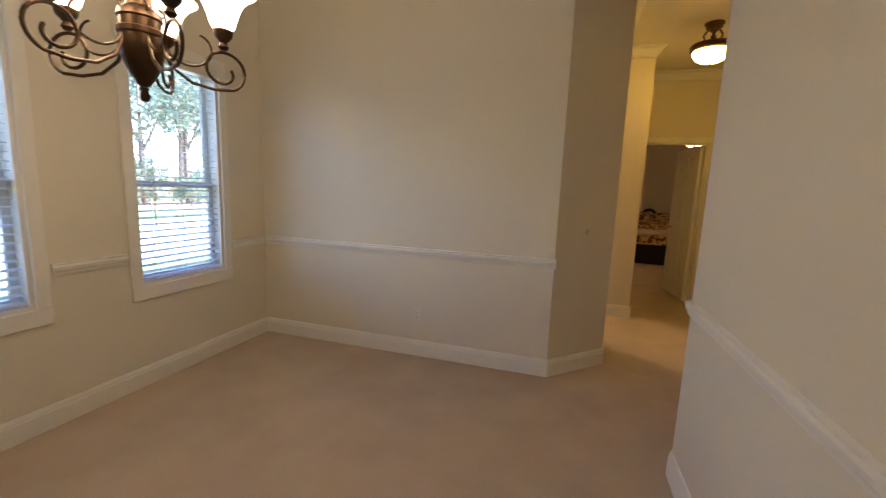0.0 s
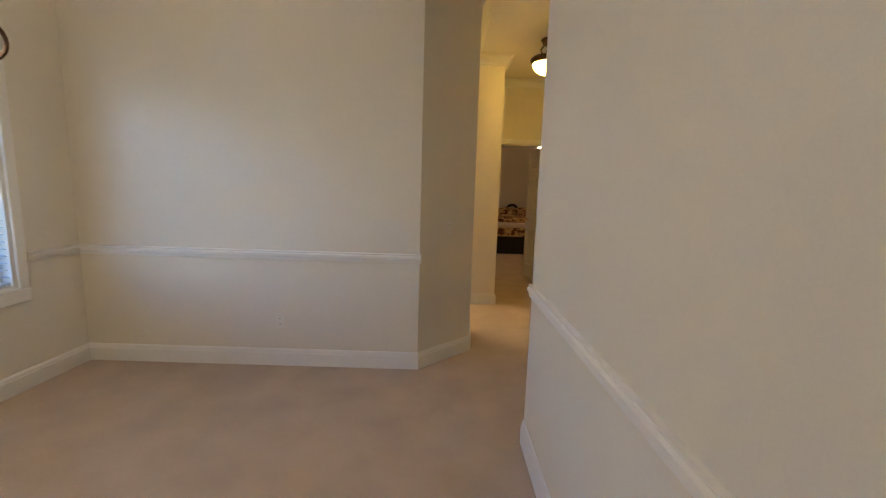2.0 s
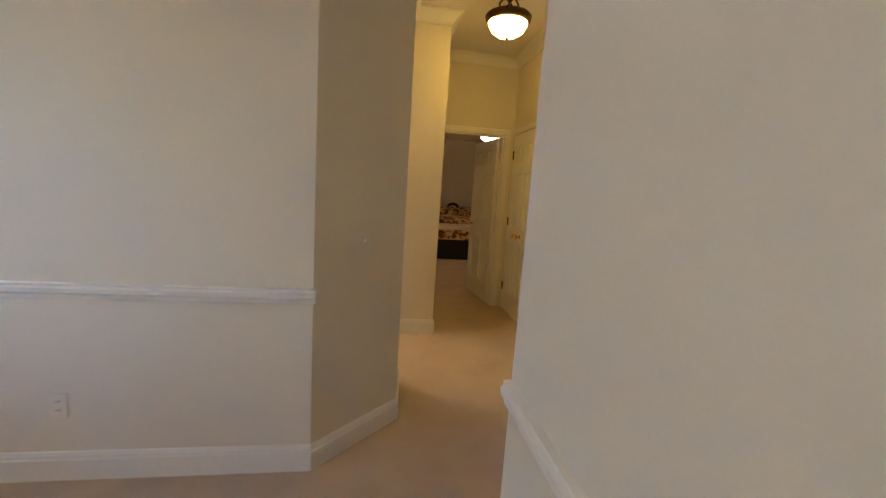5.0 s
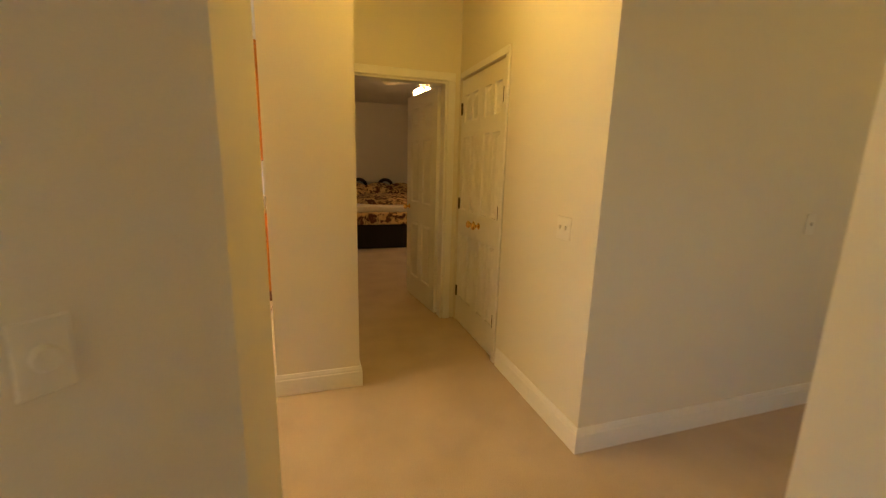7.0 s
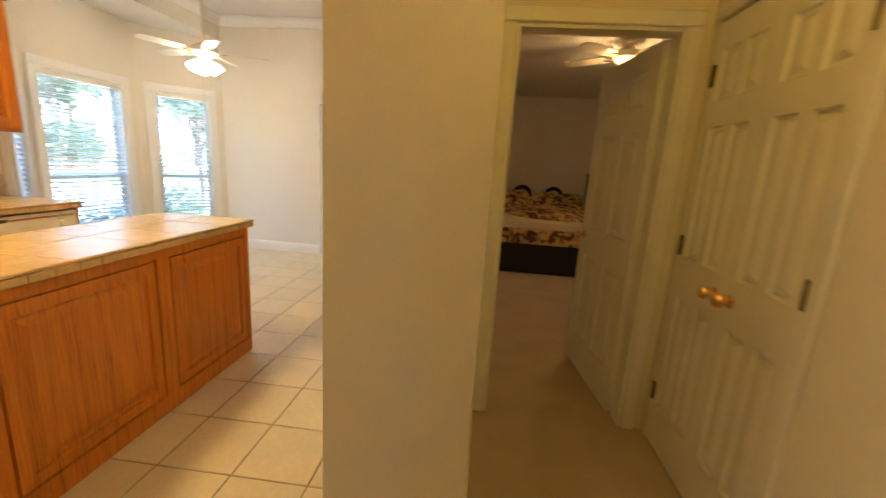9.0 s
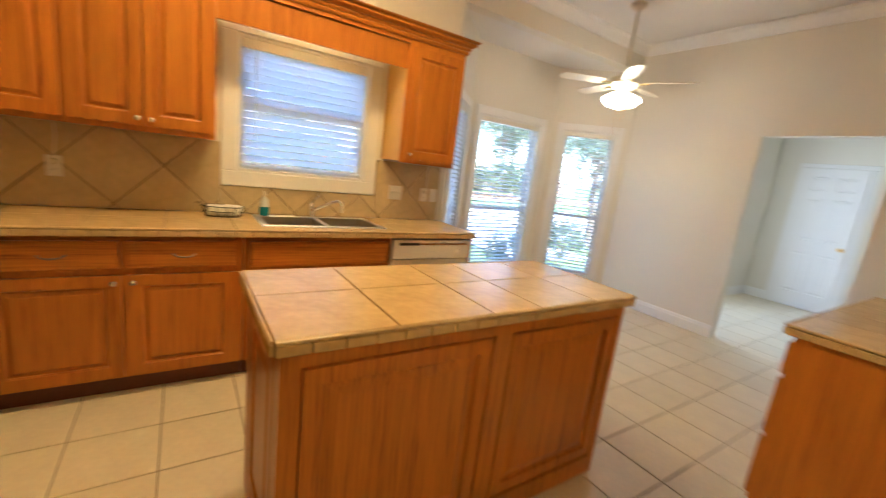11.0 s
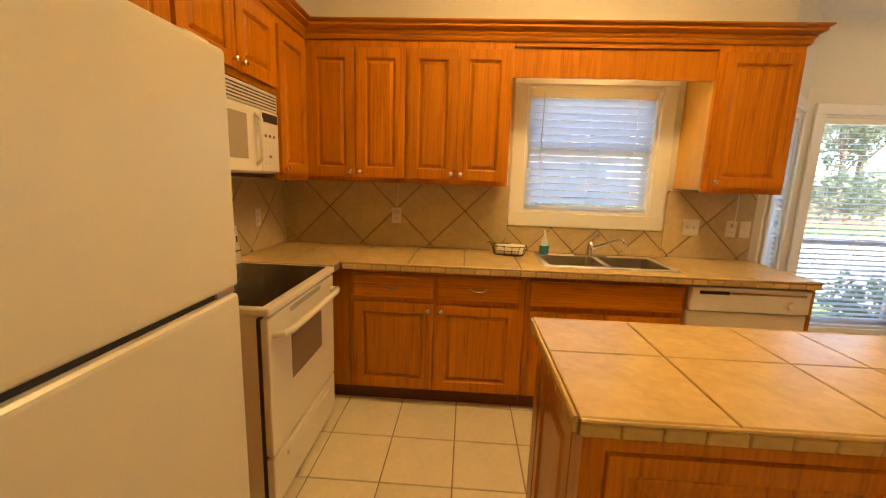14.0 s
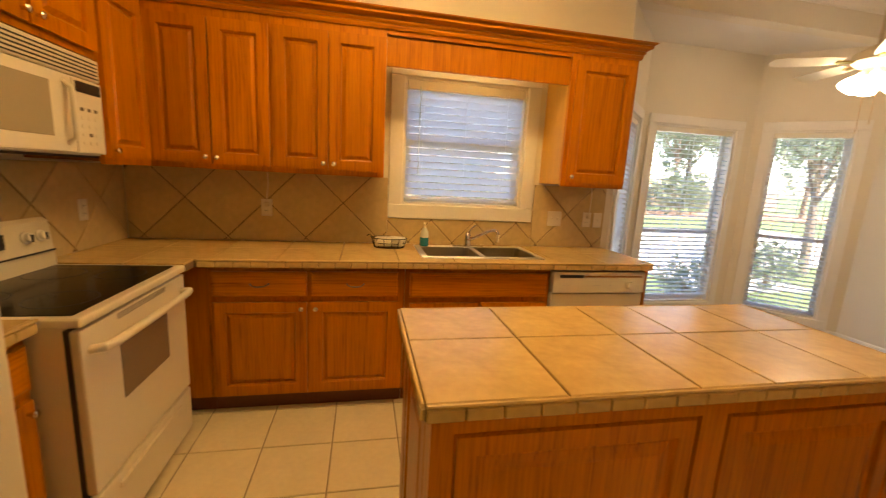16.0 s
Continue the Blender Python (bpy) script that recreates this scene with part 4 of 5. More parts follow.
for x in (0.45, 1.0):
    part("headboard_scroll", tube([(x + 0.14 * math.cos(radians(a)), BL + 0.02, 0.92 + 0.13 * math.sin(radians(a))) for a in range(0, 181, 15)], 0.035, 8), M_IRON, bed)
part("headboard_rail", tube([(0, BL + 0.02, 0.92), (BW, BL + 0.02, 0.92)], 0.016, 8), M_IRON, bed)

# ---- ceiling fans ----


def ceiling_fan(x, y, top, drop, glass, turn, words, chains=True):
    f = thing("ceiling_fan", words, "ceiling fan", pose(x, y, top, 0, 0, turn))
    part("canopy", lathe([(0, 0), (0.07, 0), (0.065, -0.03), (0.025, -0.06), (0, -0.06)], 20), M_WHITE, f, smooth=True)
    part("downrod", tube([(0, 0, -0.05), (0, 0, -drop + 0.05)], 0.012, 10), M_WHITE, f)
    part("motor", lathe([(0.02, -drop + 0.08), (0.06, -drop + 0.06), (0.125, -drop + 0.02), (0.13, -drop - 0.03), (0.10, -drop - 0.06), (0.06, -drop - 0.075), (0.06, -drop - 0.11), (0.075, -drop - 0.13), (0, -drop - 0.14)], 28), M_WHITE, f, smooth=True)
    for k in range(5):
        t = Matrix.Rotation(radians(72 * k), 4, "Z")
        b = bmesh.new()
        pts = [(0.19, -0.05), (0.30, -0.065), (0.54, -0.07), (0.60, -0.055), (0.62, 0.0), (0.60, 0.055), (0.54, 0.07), (0.30, 0.065), (0.19, 0.05)]
        prism(pts, -0.004, 0.004, b)
        b.transform(t @ pose(0, 0, -drop - 0.02, 11, 0, 0))
        blade = part("blade", b, M_WHITE, f)
        br = box(0.10, 0.22, -0.02, 0.02, -0.008, 0.0)
        br.transform(t @ pose(0, 0, -drop - 0.028, 6, 0, 0))
        part("bracket", br, M_BRASS, blade)
    for k in range(4):
        t = Matrix.Rotation(radians(90 * k + 20), 4, "Z") @ pose(0.055, 0, -drop - 0.115, 0, -38, 0)
        part("shade", lathe([(0.022, 0), (0.028, -0.02), (0.05, -0.06), (0.062, -0.095), (0.058, -0.12), (0.0, -0.105)], 18, m=t), glass, f, "lit frosted glass shade", smooth=True)
    if chains:
        for dx, ln_ in ((0.03, 0.30), (-0.03, 0.36)):
            part("pull_chain", tube([(dx, 0.02, -drop - 0.13), (dx, 0.02, -drop - 0.13 - ln_)], 0.0012, 4), M_BRASS, f)
            part("chain_pull", lathe([(0, 0.012), (0.006, 0.006), (0.006, -0.006), (0, -0.012)], 8, m=Matrix.Translation((dx, 0.02, -drop - 0.14 - ln_))), M_WHITE, f)
    return f


ceiling_fan(-2.62, 8.0, KIT_C, 0.66, M_FANGLASS, 25, "white ceiling fan with lit frosted glass shades in nook")
ceiling_fan(1.68, 8.0, BED_C, 0.12, M_BEDLAMP, 0, "white bedroom ceiling fan with lit glass shades", False)

# ---- kitchen cabinets ----
RAISED = [(0.002, 0.003), (0.006, 0.005), (0.008, 0.014), (0.015, 0.015), (0.033, 0.004)]


def cab_door(parent, x0, x1, z0, z1, front, knob_at=None, name="door", material=None):
    """Raised-panel oak door hung on a cabinet's front."""
    bw, bh = x1 - x0, z1 - z0
    st = min(0.058, bw * 0.22)
    b = panelled(bw, bh, 0.02, [(st, bw - st, st, bh - st)], RAISED)
    bmesh.ops.bevel(b, geom=[e for e in b.edges if all(abs(v.co.y + 0.02) < 1e-5 and (v.co.x < 1e-5 or v.co.x > bw - 1e-5 or v.co.z < 1e-5 or v.co.z > bh - 1e-5) for v in e.verts)],
                    offset=0.005, segments=2, affect="EDGES")
    d = part(name, b, material or M_OAKV, parent)
    d.location = (x0, front, z0)
    if knob_at:
        part("knob", lathe([(0.006, 0), (0.006, 0.012), (0.013, 0.018), (0.014, 0.024), (0.009, 0.029), (0, 0.030)], 14, m=pose(knob_at[0] - x0, -0.02, knob_at[1] - z0, 90)), M_NICKEL, d, "satin nickel knob", smooth=True)
    return d


def drawer_front(parent, x0, x1, z0, z1, front, pull=True):
    bw, bh = x1 - x0, z1 - z0
    b = panelled(bw, bh, 0.019, [(0.006, bw - 0.006, 0.006, bh - 0.006)], [(0.005, -0.004), (0.020, -0.005)])
    d = part("drawer_front", b, M_OAKH, parent)
    d.location = (x0, front, z0)
    if pull:
        cx, cz = bw / 2, bh / 2
        part("pull", tube([(cx - 0.048, -0.02, cz + 0.004), (cx - 0.046, -0.034, cz + 0.004), (cx - 0.03, -0.044, cz - 0.004), (cx, -0.047, cz - 0.008), (cx + 0.03, -0.044, cz - 0.004), (cx + 0.046, -0.034, cz + 0.004), (cx + 0.048, -0.02, cz + 0.004)],
                          [0.006, 0.0045, 0.004, 0.005, 0.004, 0.0045, 0.006], 8), M_PULL, d, "worn nickel arched pull", smooth=True)
    return d


def base_cabinet(m, w, words, doors=(), drawers=(), depth=0.57, false_front=None, h=0.875, body_top=0.874):
    c = thing("base_cabinet", words, "cabinet", m, group="oak base cabinets")
    part("body", box(0.001, w - 0.001, -depth + 0.02, -0.002, 0.10, body_top), M_OAKV, c)
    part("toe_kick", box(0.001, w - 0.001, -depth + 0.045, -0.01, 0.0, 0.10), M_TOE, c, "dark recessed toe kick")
    fr = bmesh.new()
    cells = [(d[0], d[1], d[2], d[3]) for d in list(doors) + list(drawers) + ([false_front] if false_front else [])]
    cells = [(a + 0.012, b - 0.012, e + 0.012, f - 0.012) for a, b, e, f in cells]
    panelled(w - 0.002, h - 0.101, 0.02, [(a, b, e - 0.10, f - 0.10) for a, b, e, f in cells], [(0.001, 0.012)], bm=fr)
    fr.transform(Matrix.Translation((0.001, -depth + 0.02, 0.10)))
    part("face_frame", fr, M_OAKV, c)
    for a, b, e, f, side in doors:
        cab_door(c, a, b, e, f, -depth, ((b - 0.028) if side == "r" else (a + 0.028), f - 0.035) if side else None)
    for a, b, e, f in drawers:
        drawer_front(c, a, b, e, f, -depth)
    if false_front:
        drawer_front(c, *false_front, -depth, pull=False)
    return c


def wall_cabinet(m, w, h, words, doors, depth=0.317):
    """Hung cabinet; m is at its lower left on the wall."""
    c = thing("wall_cabinet", words, "cabinet", m, group="oak wall cabinets")
    part("body", box(0.0002, w - 0.0002, -depth + 0.02, -0.002, 0.012, h), M_OAKV, c)
    fr = bmesh.new()
    panelled(w - 0.0004, h, 0.02, [(a + 0.012, b - 0.012, e + 0.012, f - 0.012) for a, b, e, f, _ in doors], [(0.001, 0.012)], bm=fr)
    fr.transform(Matrix.Translation((0.0002, -depth + 0.02, 0)))
    part("face_frame", fr, M_OAKV, c)
    for a, b, e, f, side in doors:
        cab_door(c, a, b, e, f, -depth, ((b - 0.026) if side == "r" else (a + 0.026), e + 0.035) if side else None)
    return c


WEST, SOUTH, EAST = 90, 180, -90
base_cabinet(pose(XK, YS + 0.002, 0, 0, 0, WEST), 0.655, "plain oak corner base cabinet beside the stove")
base_cabinet(pose(XK, 3.74, 0, 0, 0, WEST), 1.07, "honey oak base cabinet with two drawers over two doors",
             doors=((0.02, 0.515, 0.115, 0.668, "r"), (0.537, 1.032, 0.115, 0.668, "l")), drawers=((0.02, 0.515, 0.70, 0.845), (0.537, 1.032, 0.70, 0.845)))
base_cabinet(pose(XK, 4.812, 0, 0, 0, WEST), 0.925, "honey oak sink cabinet with false drawer front",
             doors=((0.03, 0.455, 0.115, 0.655, "r"), (0.475, 0.90, 0.115, 0.655, "l")), false_front=(0.03, 0.90, 0.69, 0.842), body_top=0.70)
ep = thing("end_panel", "oak end panel beside the dishwasher", "panel", pose(XK, 6.405, 0, 0, 0, WEST))
part("board", box(0, 0.022, -0.595, -0.002, 0.0, 0.874, 0.002), M_OAKV, ep)
base_cabinet(pose(-1.178, YS, 0, 0, 0, SOUTH), 0.485, "narrow oak base cabinet between stove and refrigerator",
             doors=((0.02, 0.465, 0.115, 0.668, "r"),), drawers=((0.02, 0.465, 0.70, 0.845),), depth=0.47)

ZU, HU = 1.385, 0.87
wall_cabinet(pose(XK, 3.405, ZU, 0, 0, WEST), 0.634, HU, "honey oak wall cabinet with two raised-panel doors", ((0.012, 0.312, 0.03, 0.80, "r"), (0.32, 0.622, 0.03, 0.80, "l")), 0.337)
wall_cabinet(pose(XK, 4.039, ZU, 0, 0, WEST), 0.641, HU, "honey oak wall cabinet with two raised-panel doors", ((0.012, 0.312, 0.03, 0.80, "r"), (0.32, 0.628, 0.03, 0.80, "l")), 0.337)
side_cabinet = wall_cabinet(pose(XK, 5.862, ZU + 0.005, 0, 0, WEST), 0.473, HU - 0.005, "single-door honey oak wall cabinet beside the window", ((0.03, 0.46, 0.03, 0.80, "l"),), 0.337)
part("side_panel", box(-0.003, 0.0005, -0.314, -0.004, 0.012, HU - 0.006), M_VENEER, side_cabinet, "pale maple veneer side")
wall_cabinet(pose(-2.43, YS, ZU, 0, 0, SOUTH), 0.735, HU, "honey oak corner wall cabinet beside the microwave", ((0.012, 0.375, 0.03, 0.80, "l"),))
wall_cabinet(pose(-1.67, YS, 1.83, 0, 0, SOUTH), 0.758, HU - 0.445, "short oak wall cabinet above the microwave", ((0.012, 0.372, 0.03, 0.36, "r"), (0.384, 0.746, 0.03, 0.36, "l")))
wall_cabinet(pose(-1.19, YS, ZU, 0, 0, SOUTH), 0.478, HU, "narrow oak wall cabinet beside the microwave", ((0.012, 0.466, 0.03, 0.80, "r"),))
wall_cabinet(pose(-0.408, YS, 1.83, 0, 0, SOUTH), 0.78, HU - 0.445, "short oak wall cabinet above the refrigerator", ((0.012, 0.386, 0.03, 0.36, "r"), (0.394, 0.768, 0.03, 0.36, "l")))
va = thing("window_valance", "oak valance board bridging cabinets above the sink window", "valance", pose(XK, 4.682, 2.04, 0, 0, WEST))
part("board", box(0, 1.178, -0.320, -0.302, 0.0, 0.165), M_OAKV, va)
part("top_rail", box(0, 1.178, -0.336, -0.300, 0.168, 0.215, 0.002), M_OAKH, va)
strip = thing("strip_light", "small lit strip light hidden behind the valance", "light fixture", pose(XK, 4.95, 2.175, 0, 0, WEST))
part("housing", box(0, 0.62, -0.30, -0.22, 0.0, 0.04, 0.004), M_WHITE, strip)
part("diffuser", box(0.01, 0.61, -0.29, -0.23, -0.008, 0.0), M_STRIP, strip, "lit diffuser")
crown_line = [(XK, 6.337), (-2.831, 6.337), (-2.831, 3.402), (-0.404, 3.402)]
cr = thing("cabinet_crown", "stained oak crown molding along cabinet tops", "molding")
for n_, (za, zb, oa, ob_) in enumerate(((2.235, 2.262, 0.004, 0.012), (2.262, 2.285, 0.012, 0.022), (2.285, 2.315, 0.022, 0.052), (2.315, 2.335, 0.052, 0.070))):
    pro = [(0, za), (oa + 0.004, za), (ob_ + 0.003, (za + zb) / 2), (ob_ + 0.004, zb - 0.003), (0, zb - 0.003)]
    mo = molding("crown_member", crown_line, pro, "", "", M_OAKC)
    for key in ("label", "category", "kind"):
        if key in mo:
            del mo[key]
    mo.parent = cr

# ---- appliances ----
FW, FD = 0.76, 0.817
fr = thing("refrigerator", "white top-freezer refrigerator with pebbled doors", "refrigerator", pose(-0.40, YS, 0, 0, 0, SOUTH))
part("body", box(0.004, FW - 0.004, -0.735, -0.03, 0.03, 1.675, 0.008, seg=2), M_WHITE, fr)
part("freezer_door", box(0, FW, -FD, -0.742, 1.158, 1.685, 0.014, seg=3), M_WHITE, fr, "white freezer door")
part("fridge_door", box(0, FW, -FD, -0.742, 0.095, 1.142, 0.014, seg=3), M_WHITE, fr, "white refrigerator door")
# dark strip set between the doors in place of the gap's shade
part("door_gap_strip", box(0.012, FW - 0.012, -0.80, -0.735, 1.140, 1.160), M_DARK, fr, "dark strip filling the gap between doors")
part("kick_grille", box(0.01, FW - 0.01, -0.76, -0.735, 0.015, 0.088), M_DARK, fr)
part("hinge_cover", box(FW - 0.09, FW - 0.012, -0.79, -0.70, 1.676, 1.700, 0.008, seg=2), M_WHITE, fr)
part("center_hinge", box(FW - 0.07, FW - 0.004, -0.806, -0.75, 1.143, 1.157), M_STEEL, fr)

st = thing("stove", "white electric range with black glass cooktop", "stove", pose(-1.668, YS, 0, 0, 0, SOUTH))
SW, SD = 0.757, 0.615
part("body", box(0.004, SW - 0.004, -SD + 0.045, -0.01, 0.02, 0.885), M_WHITE, st)
part("cooktop_frame", box(-0.002, SW + 0.002, -SD - 0.008, -0.012, 0.883, 0.916, 0.012, seg=3), M_WHITE, st)
part("cooktop_glass", box(0.028, SW - 0.028, -SD + 0.03, -0.095, 0.9155, 0.9185, 0.001), M_BLACKGLASS, st, "black ceramic glass cooktop")
for x, y, r in ((0.20, -0.45, 0.10), (0.56, -0.45, 0.085), (0.20, -0.20, 0.08), (0.56, -0.20, 0.10)):
    part("burner_ring", lathe([(r, 0.9187), (r + 0.004, 0.9190), (r + 0.004, 0.9187)], 40, m=Matrix.Translation((x, y, 0))), M_DARK, st)
bg = bmesh.new()
prism([(-0.085, 0.914), (-0.012, 0.914), (-0.012, 1.13), (-0.045, 1.135), (-0.066, 1.12)], 0.0, SW, bg)
bg.transform(Matrix(((0, 0, 1, 0), (1, 0, 0, 0), (0, 1, 0, 0), (0, 0, 0, 1))))
guard = part("backguard", bg, M_WHITE, st)
part("backguard_seam", box(0.001, SW - 0.001, -0.088, -0.012, 0.985, 0.990), M_DARK, guard)
for x in (0.07, 0.15, SW - 0.15, SW - 0.07):
    kb = part("knob", lathe([(0.026, 0), (0.026, 0.008), (0.021, 0.012), (0.019, 0.026), (0, 0.028)], 18, m=pose(x, -0.074, 1.06, 80)), M_CREAM, st, smooth=True)
    part("pointer", box(-0.003, 0.003, -0.107, -0.100, -0.016, 0.016), M_DARK, kb).location = (x, 0, 1.06)
part("clock_panel", box(0.26, 0.50, -0.080, -0.072, 1.03, 1.09), M_DARK, st)
part("side_seam", box(0.002, SW - 0.002, -SD + 0.0455, -SD + 0.031, 0.03, 0.875), M_DARK, st)
dr = part("oven_door", box(0.003, SW - 0.003, -SD, -SD + 0.032, 0.285, 0.872, 0.008, seg=2), M_WHITE, st, "white oven door")
part("door_window", box(0.20, SW - 0.20, -SD - 0.002, -SD + 0.004, 0.53, 0.745, 0.001), M_OVENGLASS, dr, "smoked glass oven window")
part("handle", tube([(0.045, -SD + 0.002, 0.795), (0.05, -SD - 0.040, 0.80), (0.10, -SD - 0.052, 0.802), (SW / 2, -SD - 0.056, 0.803), (SW - 0.10, -SD - 0.052, 0.802), (SW - 0.05, -SD - 0.040, 0.80), (SW - 0.045, -SD + 0.002, 0.795)], 0.016, 10), M_WHITE, dr, "rounded white handle", smooth=True)
for k in range(3):
    part("vent_slot", box(0.20, SW - 0.20, -SD - 0.001, -SD + 0.004, 0.842 + 0.008 * k, 0.845 + 0.008 * k), M_DARK, dr)
dw_ = part("drawer", box(0.003, SW - 0.003, -SD, -SD + 0.032, 0.045, 0.272, 0.008, seg=2), M_WHITE, st, "white storage drawer")
part("drawer_grip", box(0.12, SW - 0.12, -SD - 0.010, -SD + 0.004, 0.215, 0.237, 0.005, seg=2), M_WHITE, dw_)

mw = thing("microwave", "almond over-range microwave with vented top", "microwave", pose(-1.67, YS, 1.415, 0, 0, SOUTH))
MW, MD, MH = 0.757, 0.33, 0.412
part("body", box(0, MW, -MD + 0.025, -0.004, 0.004, MH, 0.004), M_CREAM, mw)
part("underside", box(0.01, MW - 0.01, -MD + 0.03, -0.02, -0.006, 0.004), M_DARK, mw)
gr = part("vent_grille", box(0.004, MW - 0.004, -MD + 0.004, -MD + 0.025, MH - 0.095, MH - 0.004, 0.004), M_CREAM, mw)
for k in range(5):
    part("slat", box(0.02, MW - 0.02, -MD + 0.001, -MD + 0.006, MH - 0.085 + 0.015 * k, MH - 0.080 + 0.015 * k), M_DARK, gr)
md = part("door", box(0.004, 0.565, -MD, -MD + 0.025, 0.012, MH - 0.10, 0.007, seg=2), M_CREAM, mw)
part("door_window", box(0.055, 0.44, -MD - 0.002, -MD + 0.003, 0.07, MH - 0.14, 0.001), M_MWGLASS, md, "screened microwave window")
part("handle", tube([(0.515, -MD + 0.002, 0.045), (0.515, -MD - 0.028, 0.07), (0.505, -MD - 0.036, 0.16), (0.515, -MD - 0.028, 0.26), (0.515, -MD + 0.002, 0.285)], 0.010, 8), M_CREAM, md, smooth=True)
part("brand_bar", box(0.05, 0.17, -MD - 0.0012, -MD + 0.002, 0.034, 0.040), M_STEEL, md)
cp = part("control_panel", box(0.570, MW - 0.004, -MD + 0.001, -MD + 0.025, 0.012, MH - 0.10, 0.006, seg=2), M_CREAM, mw)
part("display", box(0.585, MW - 0.018, -MD - 0.0015, -MD + 0.003, MH - 0.155, MH - 0.112), M_DARK, cp, "dark clock display")
for r_ in range(5):
    for c_ in range(3):
        inked = r_ == 4 or (r_ == 1 and c_ == 1)
        part("button", box(0.604 + 0.043 * c_, 0.624 + 0.043 * c_, -MD - 0.0012, -MD + 0.003, 0.048 + 0.034 * r_, 0.062 + 0.034 * r_, 0.001), M_BUTTON if inked else M_CREAM, cp)

dwm = thing("dishwasher", "almond dishwasher with control panel and round dial", "dishwasher", pose(XK, 5.741, 0, 0, 0, WEST))
DW_W, DD = 0.660, 0.60
part("body", box(0.005, DW_W - 0.005, -DD + 0.045, -0.02, 0.10, 0.868), M_WHITE, dwm)
part("door", box(0.004, DW_W - 0.004, -DD, -DD + 0.04, 0.115, 0.715, 0.006, seg=2), M_WHITE, dwm)
pn = part("control_panel", box(0.004, DW_W - 0.004, -DD - 0.012, -DD + 0.04, 0.722, 0.862, 0.008, seg=2), M_CREAM, dwm)
part("display", box(0.045, 0.21, -DD - 0.0135, -DD - 0.010, 0.822, 0.842), M_DARK, pn)
part("vent_bar", box(0.215, DW_W - 0.03, -DD - 0.0132, -DD - 0.010, 0.826, 0.838), M_NICKEL, pn)
part("dial", lathe([(0.034, 0), (0.034, 0.004), (0.024, 0.006), (0.020, 0.02), (0, 0.022)], 22, m=pose(DW_W - 0.115, -DD - 0.012, 0.775, 90)), M_CREAM, pn, smooth=True)
for x in (0.07, 0.10, 0.28, 0.30, 0.32, 0.40):
    part("marking", box(x, x + 0.014, -DD - 0.0128, -DD - 0.010, 0.772, 0.777), M_STEEL, pn)
part("toe_panel", box(0.01, DW_W - 0.01, -DD + 0.05, -DD + 0.06, 0.0, 0.10), M_DARK, dwm)

# ---- countertops ----
CX, CTOP = -2.552, 0.92
SINK = (-3.065, -2.665, 4.935, 5.695)


def counter_slab(name, words, regions, xs, ys, edges, top=CTOP):
    """Tiled top: bed, tiles and edge tiles. regions: (x0, x1, y0, y1); edges: ((x, y), (x, y)) with the room on the right."""
    c = thing(name, words, "countertop")
    for x0, x1, y0, y1 in regions:
        part("tile_bed", box(x0, x1, y0, y1, top - 0.045, top - 0.0105), M_GROUT, c)
        lay_tiles(c, xs, ys, [(x0, y0), (x1, y0), (x1, y1), (x0, y1)], M_CTILE, 0.011, 0.005, Matrix.Translation((0, 0, top - 0.011)))
    for (ax, ay), (bx, by) in edges:
        d = Vector((bx - ax, by - ay))
        n_ = max(1, round(d.length / 0.088))
        size = d.length / n_
        me = bpy.data.meshes.new("edge_tile")
        b = box(0.0015, size - 0.0015, -0.012, 0.0, top - 0.044, top - 0.0130, 0.003)
        b.to_mesh(me)
        b.free()
        me.materials.append(M_CTILE)
        for k in range(n_):
            q = Vector((ax, ay)) + d * (k / n_)
            piece("edge_tile", me, c, pose(q.x, q.y, 0, 0, 0, math.degrees(math.atan2(d.y, d.x))))
        nose = bmesh.new()
        tube([(0.0, -0.008, top - 0.005), (d.length, -0.008, top - 0.005)], 0.006, 8, nose)
        nose.transform(pose(ax, ay, 0, 0, 0, math.degrees(math.atan2(d.y, d.x))))
        part("nosing", nose, M_CTILE, c)
    return c


ys_w = [2.76 + 0.335 * k for k in range(13)]
xs_w = [CX - 0.335 * 2, CX - 0.335, CX, CX + 0.2]
counter_slab("countertop", "tan tiled kitchen countertop with small edge tiles",
             [(XK + 0.002, CX, YS + 0.002, SINK[2]), (XK + 0.002, CX, SINK[3], 6.43), (SINK[1], CX, SINK[2], SINK[3]), (XK + 0.002, SINK[0], SINK[2], SINK[3]), (CX, -2.436, YS + 0.002, 3.695)],
             xs_w, ys_w, [((CX, 3.71), (CX, 6.43)), ((CX, 6.43), (XK + 0.01, 6.43))])
counter_slab("countertop", "narrow tan tiled countertop between stove and refrigerator", [(-1.664, -1.178, YS + 0.002, 3.585)], [-1.664, -1.40, -1.178], [3.08, 3.33, 3.585], [((-1.178, 3.585), (-1.664, 3.585))])
counter_slab("countertop", "tan tiled island top with dark grout lines", [(-1.716, -1.084, 4.704, 6.232)], [-1.73, -1.43, -1.07], [4.69, 5.048, 5.41, 5.64, 5.965, 6.25],
             [((-1.716, 4.704), (-1.084, 4.704)), ((-1.084, 4.704), (-1.084, 6.232)), ((-1.084, 6.232), (-1.716, 6.232)), ((-1.716, 6.232), (-1.716, 4.704))])
counter_slab("countertop", "tan tiled desk top along the wall", [(-0.635, BX0 - 0.002, 6.635, 8.15)], [-0.64, -0.33, 0.01], [6.63 + 0.335 * k for k in range(6)],
             [((-0.635, 8.15), (-0.635, 6.635)), ((-0.635, 6.635), (BX0 - 0.01, 6.635))])

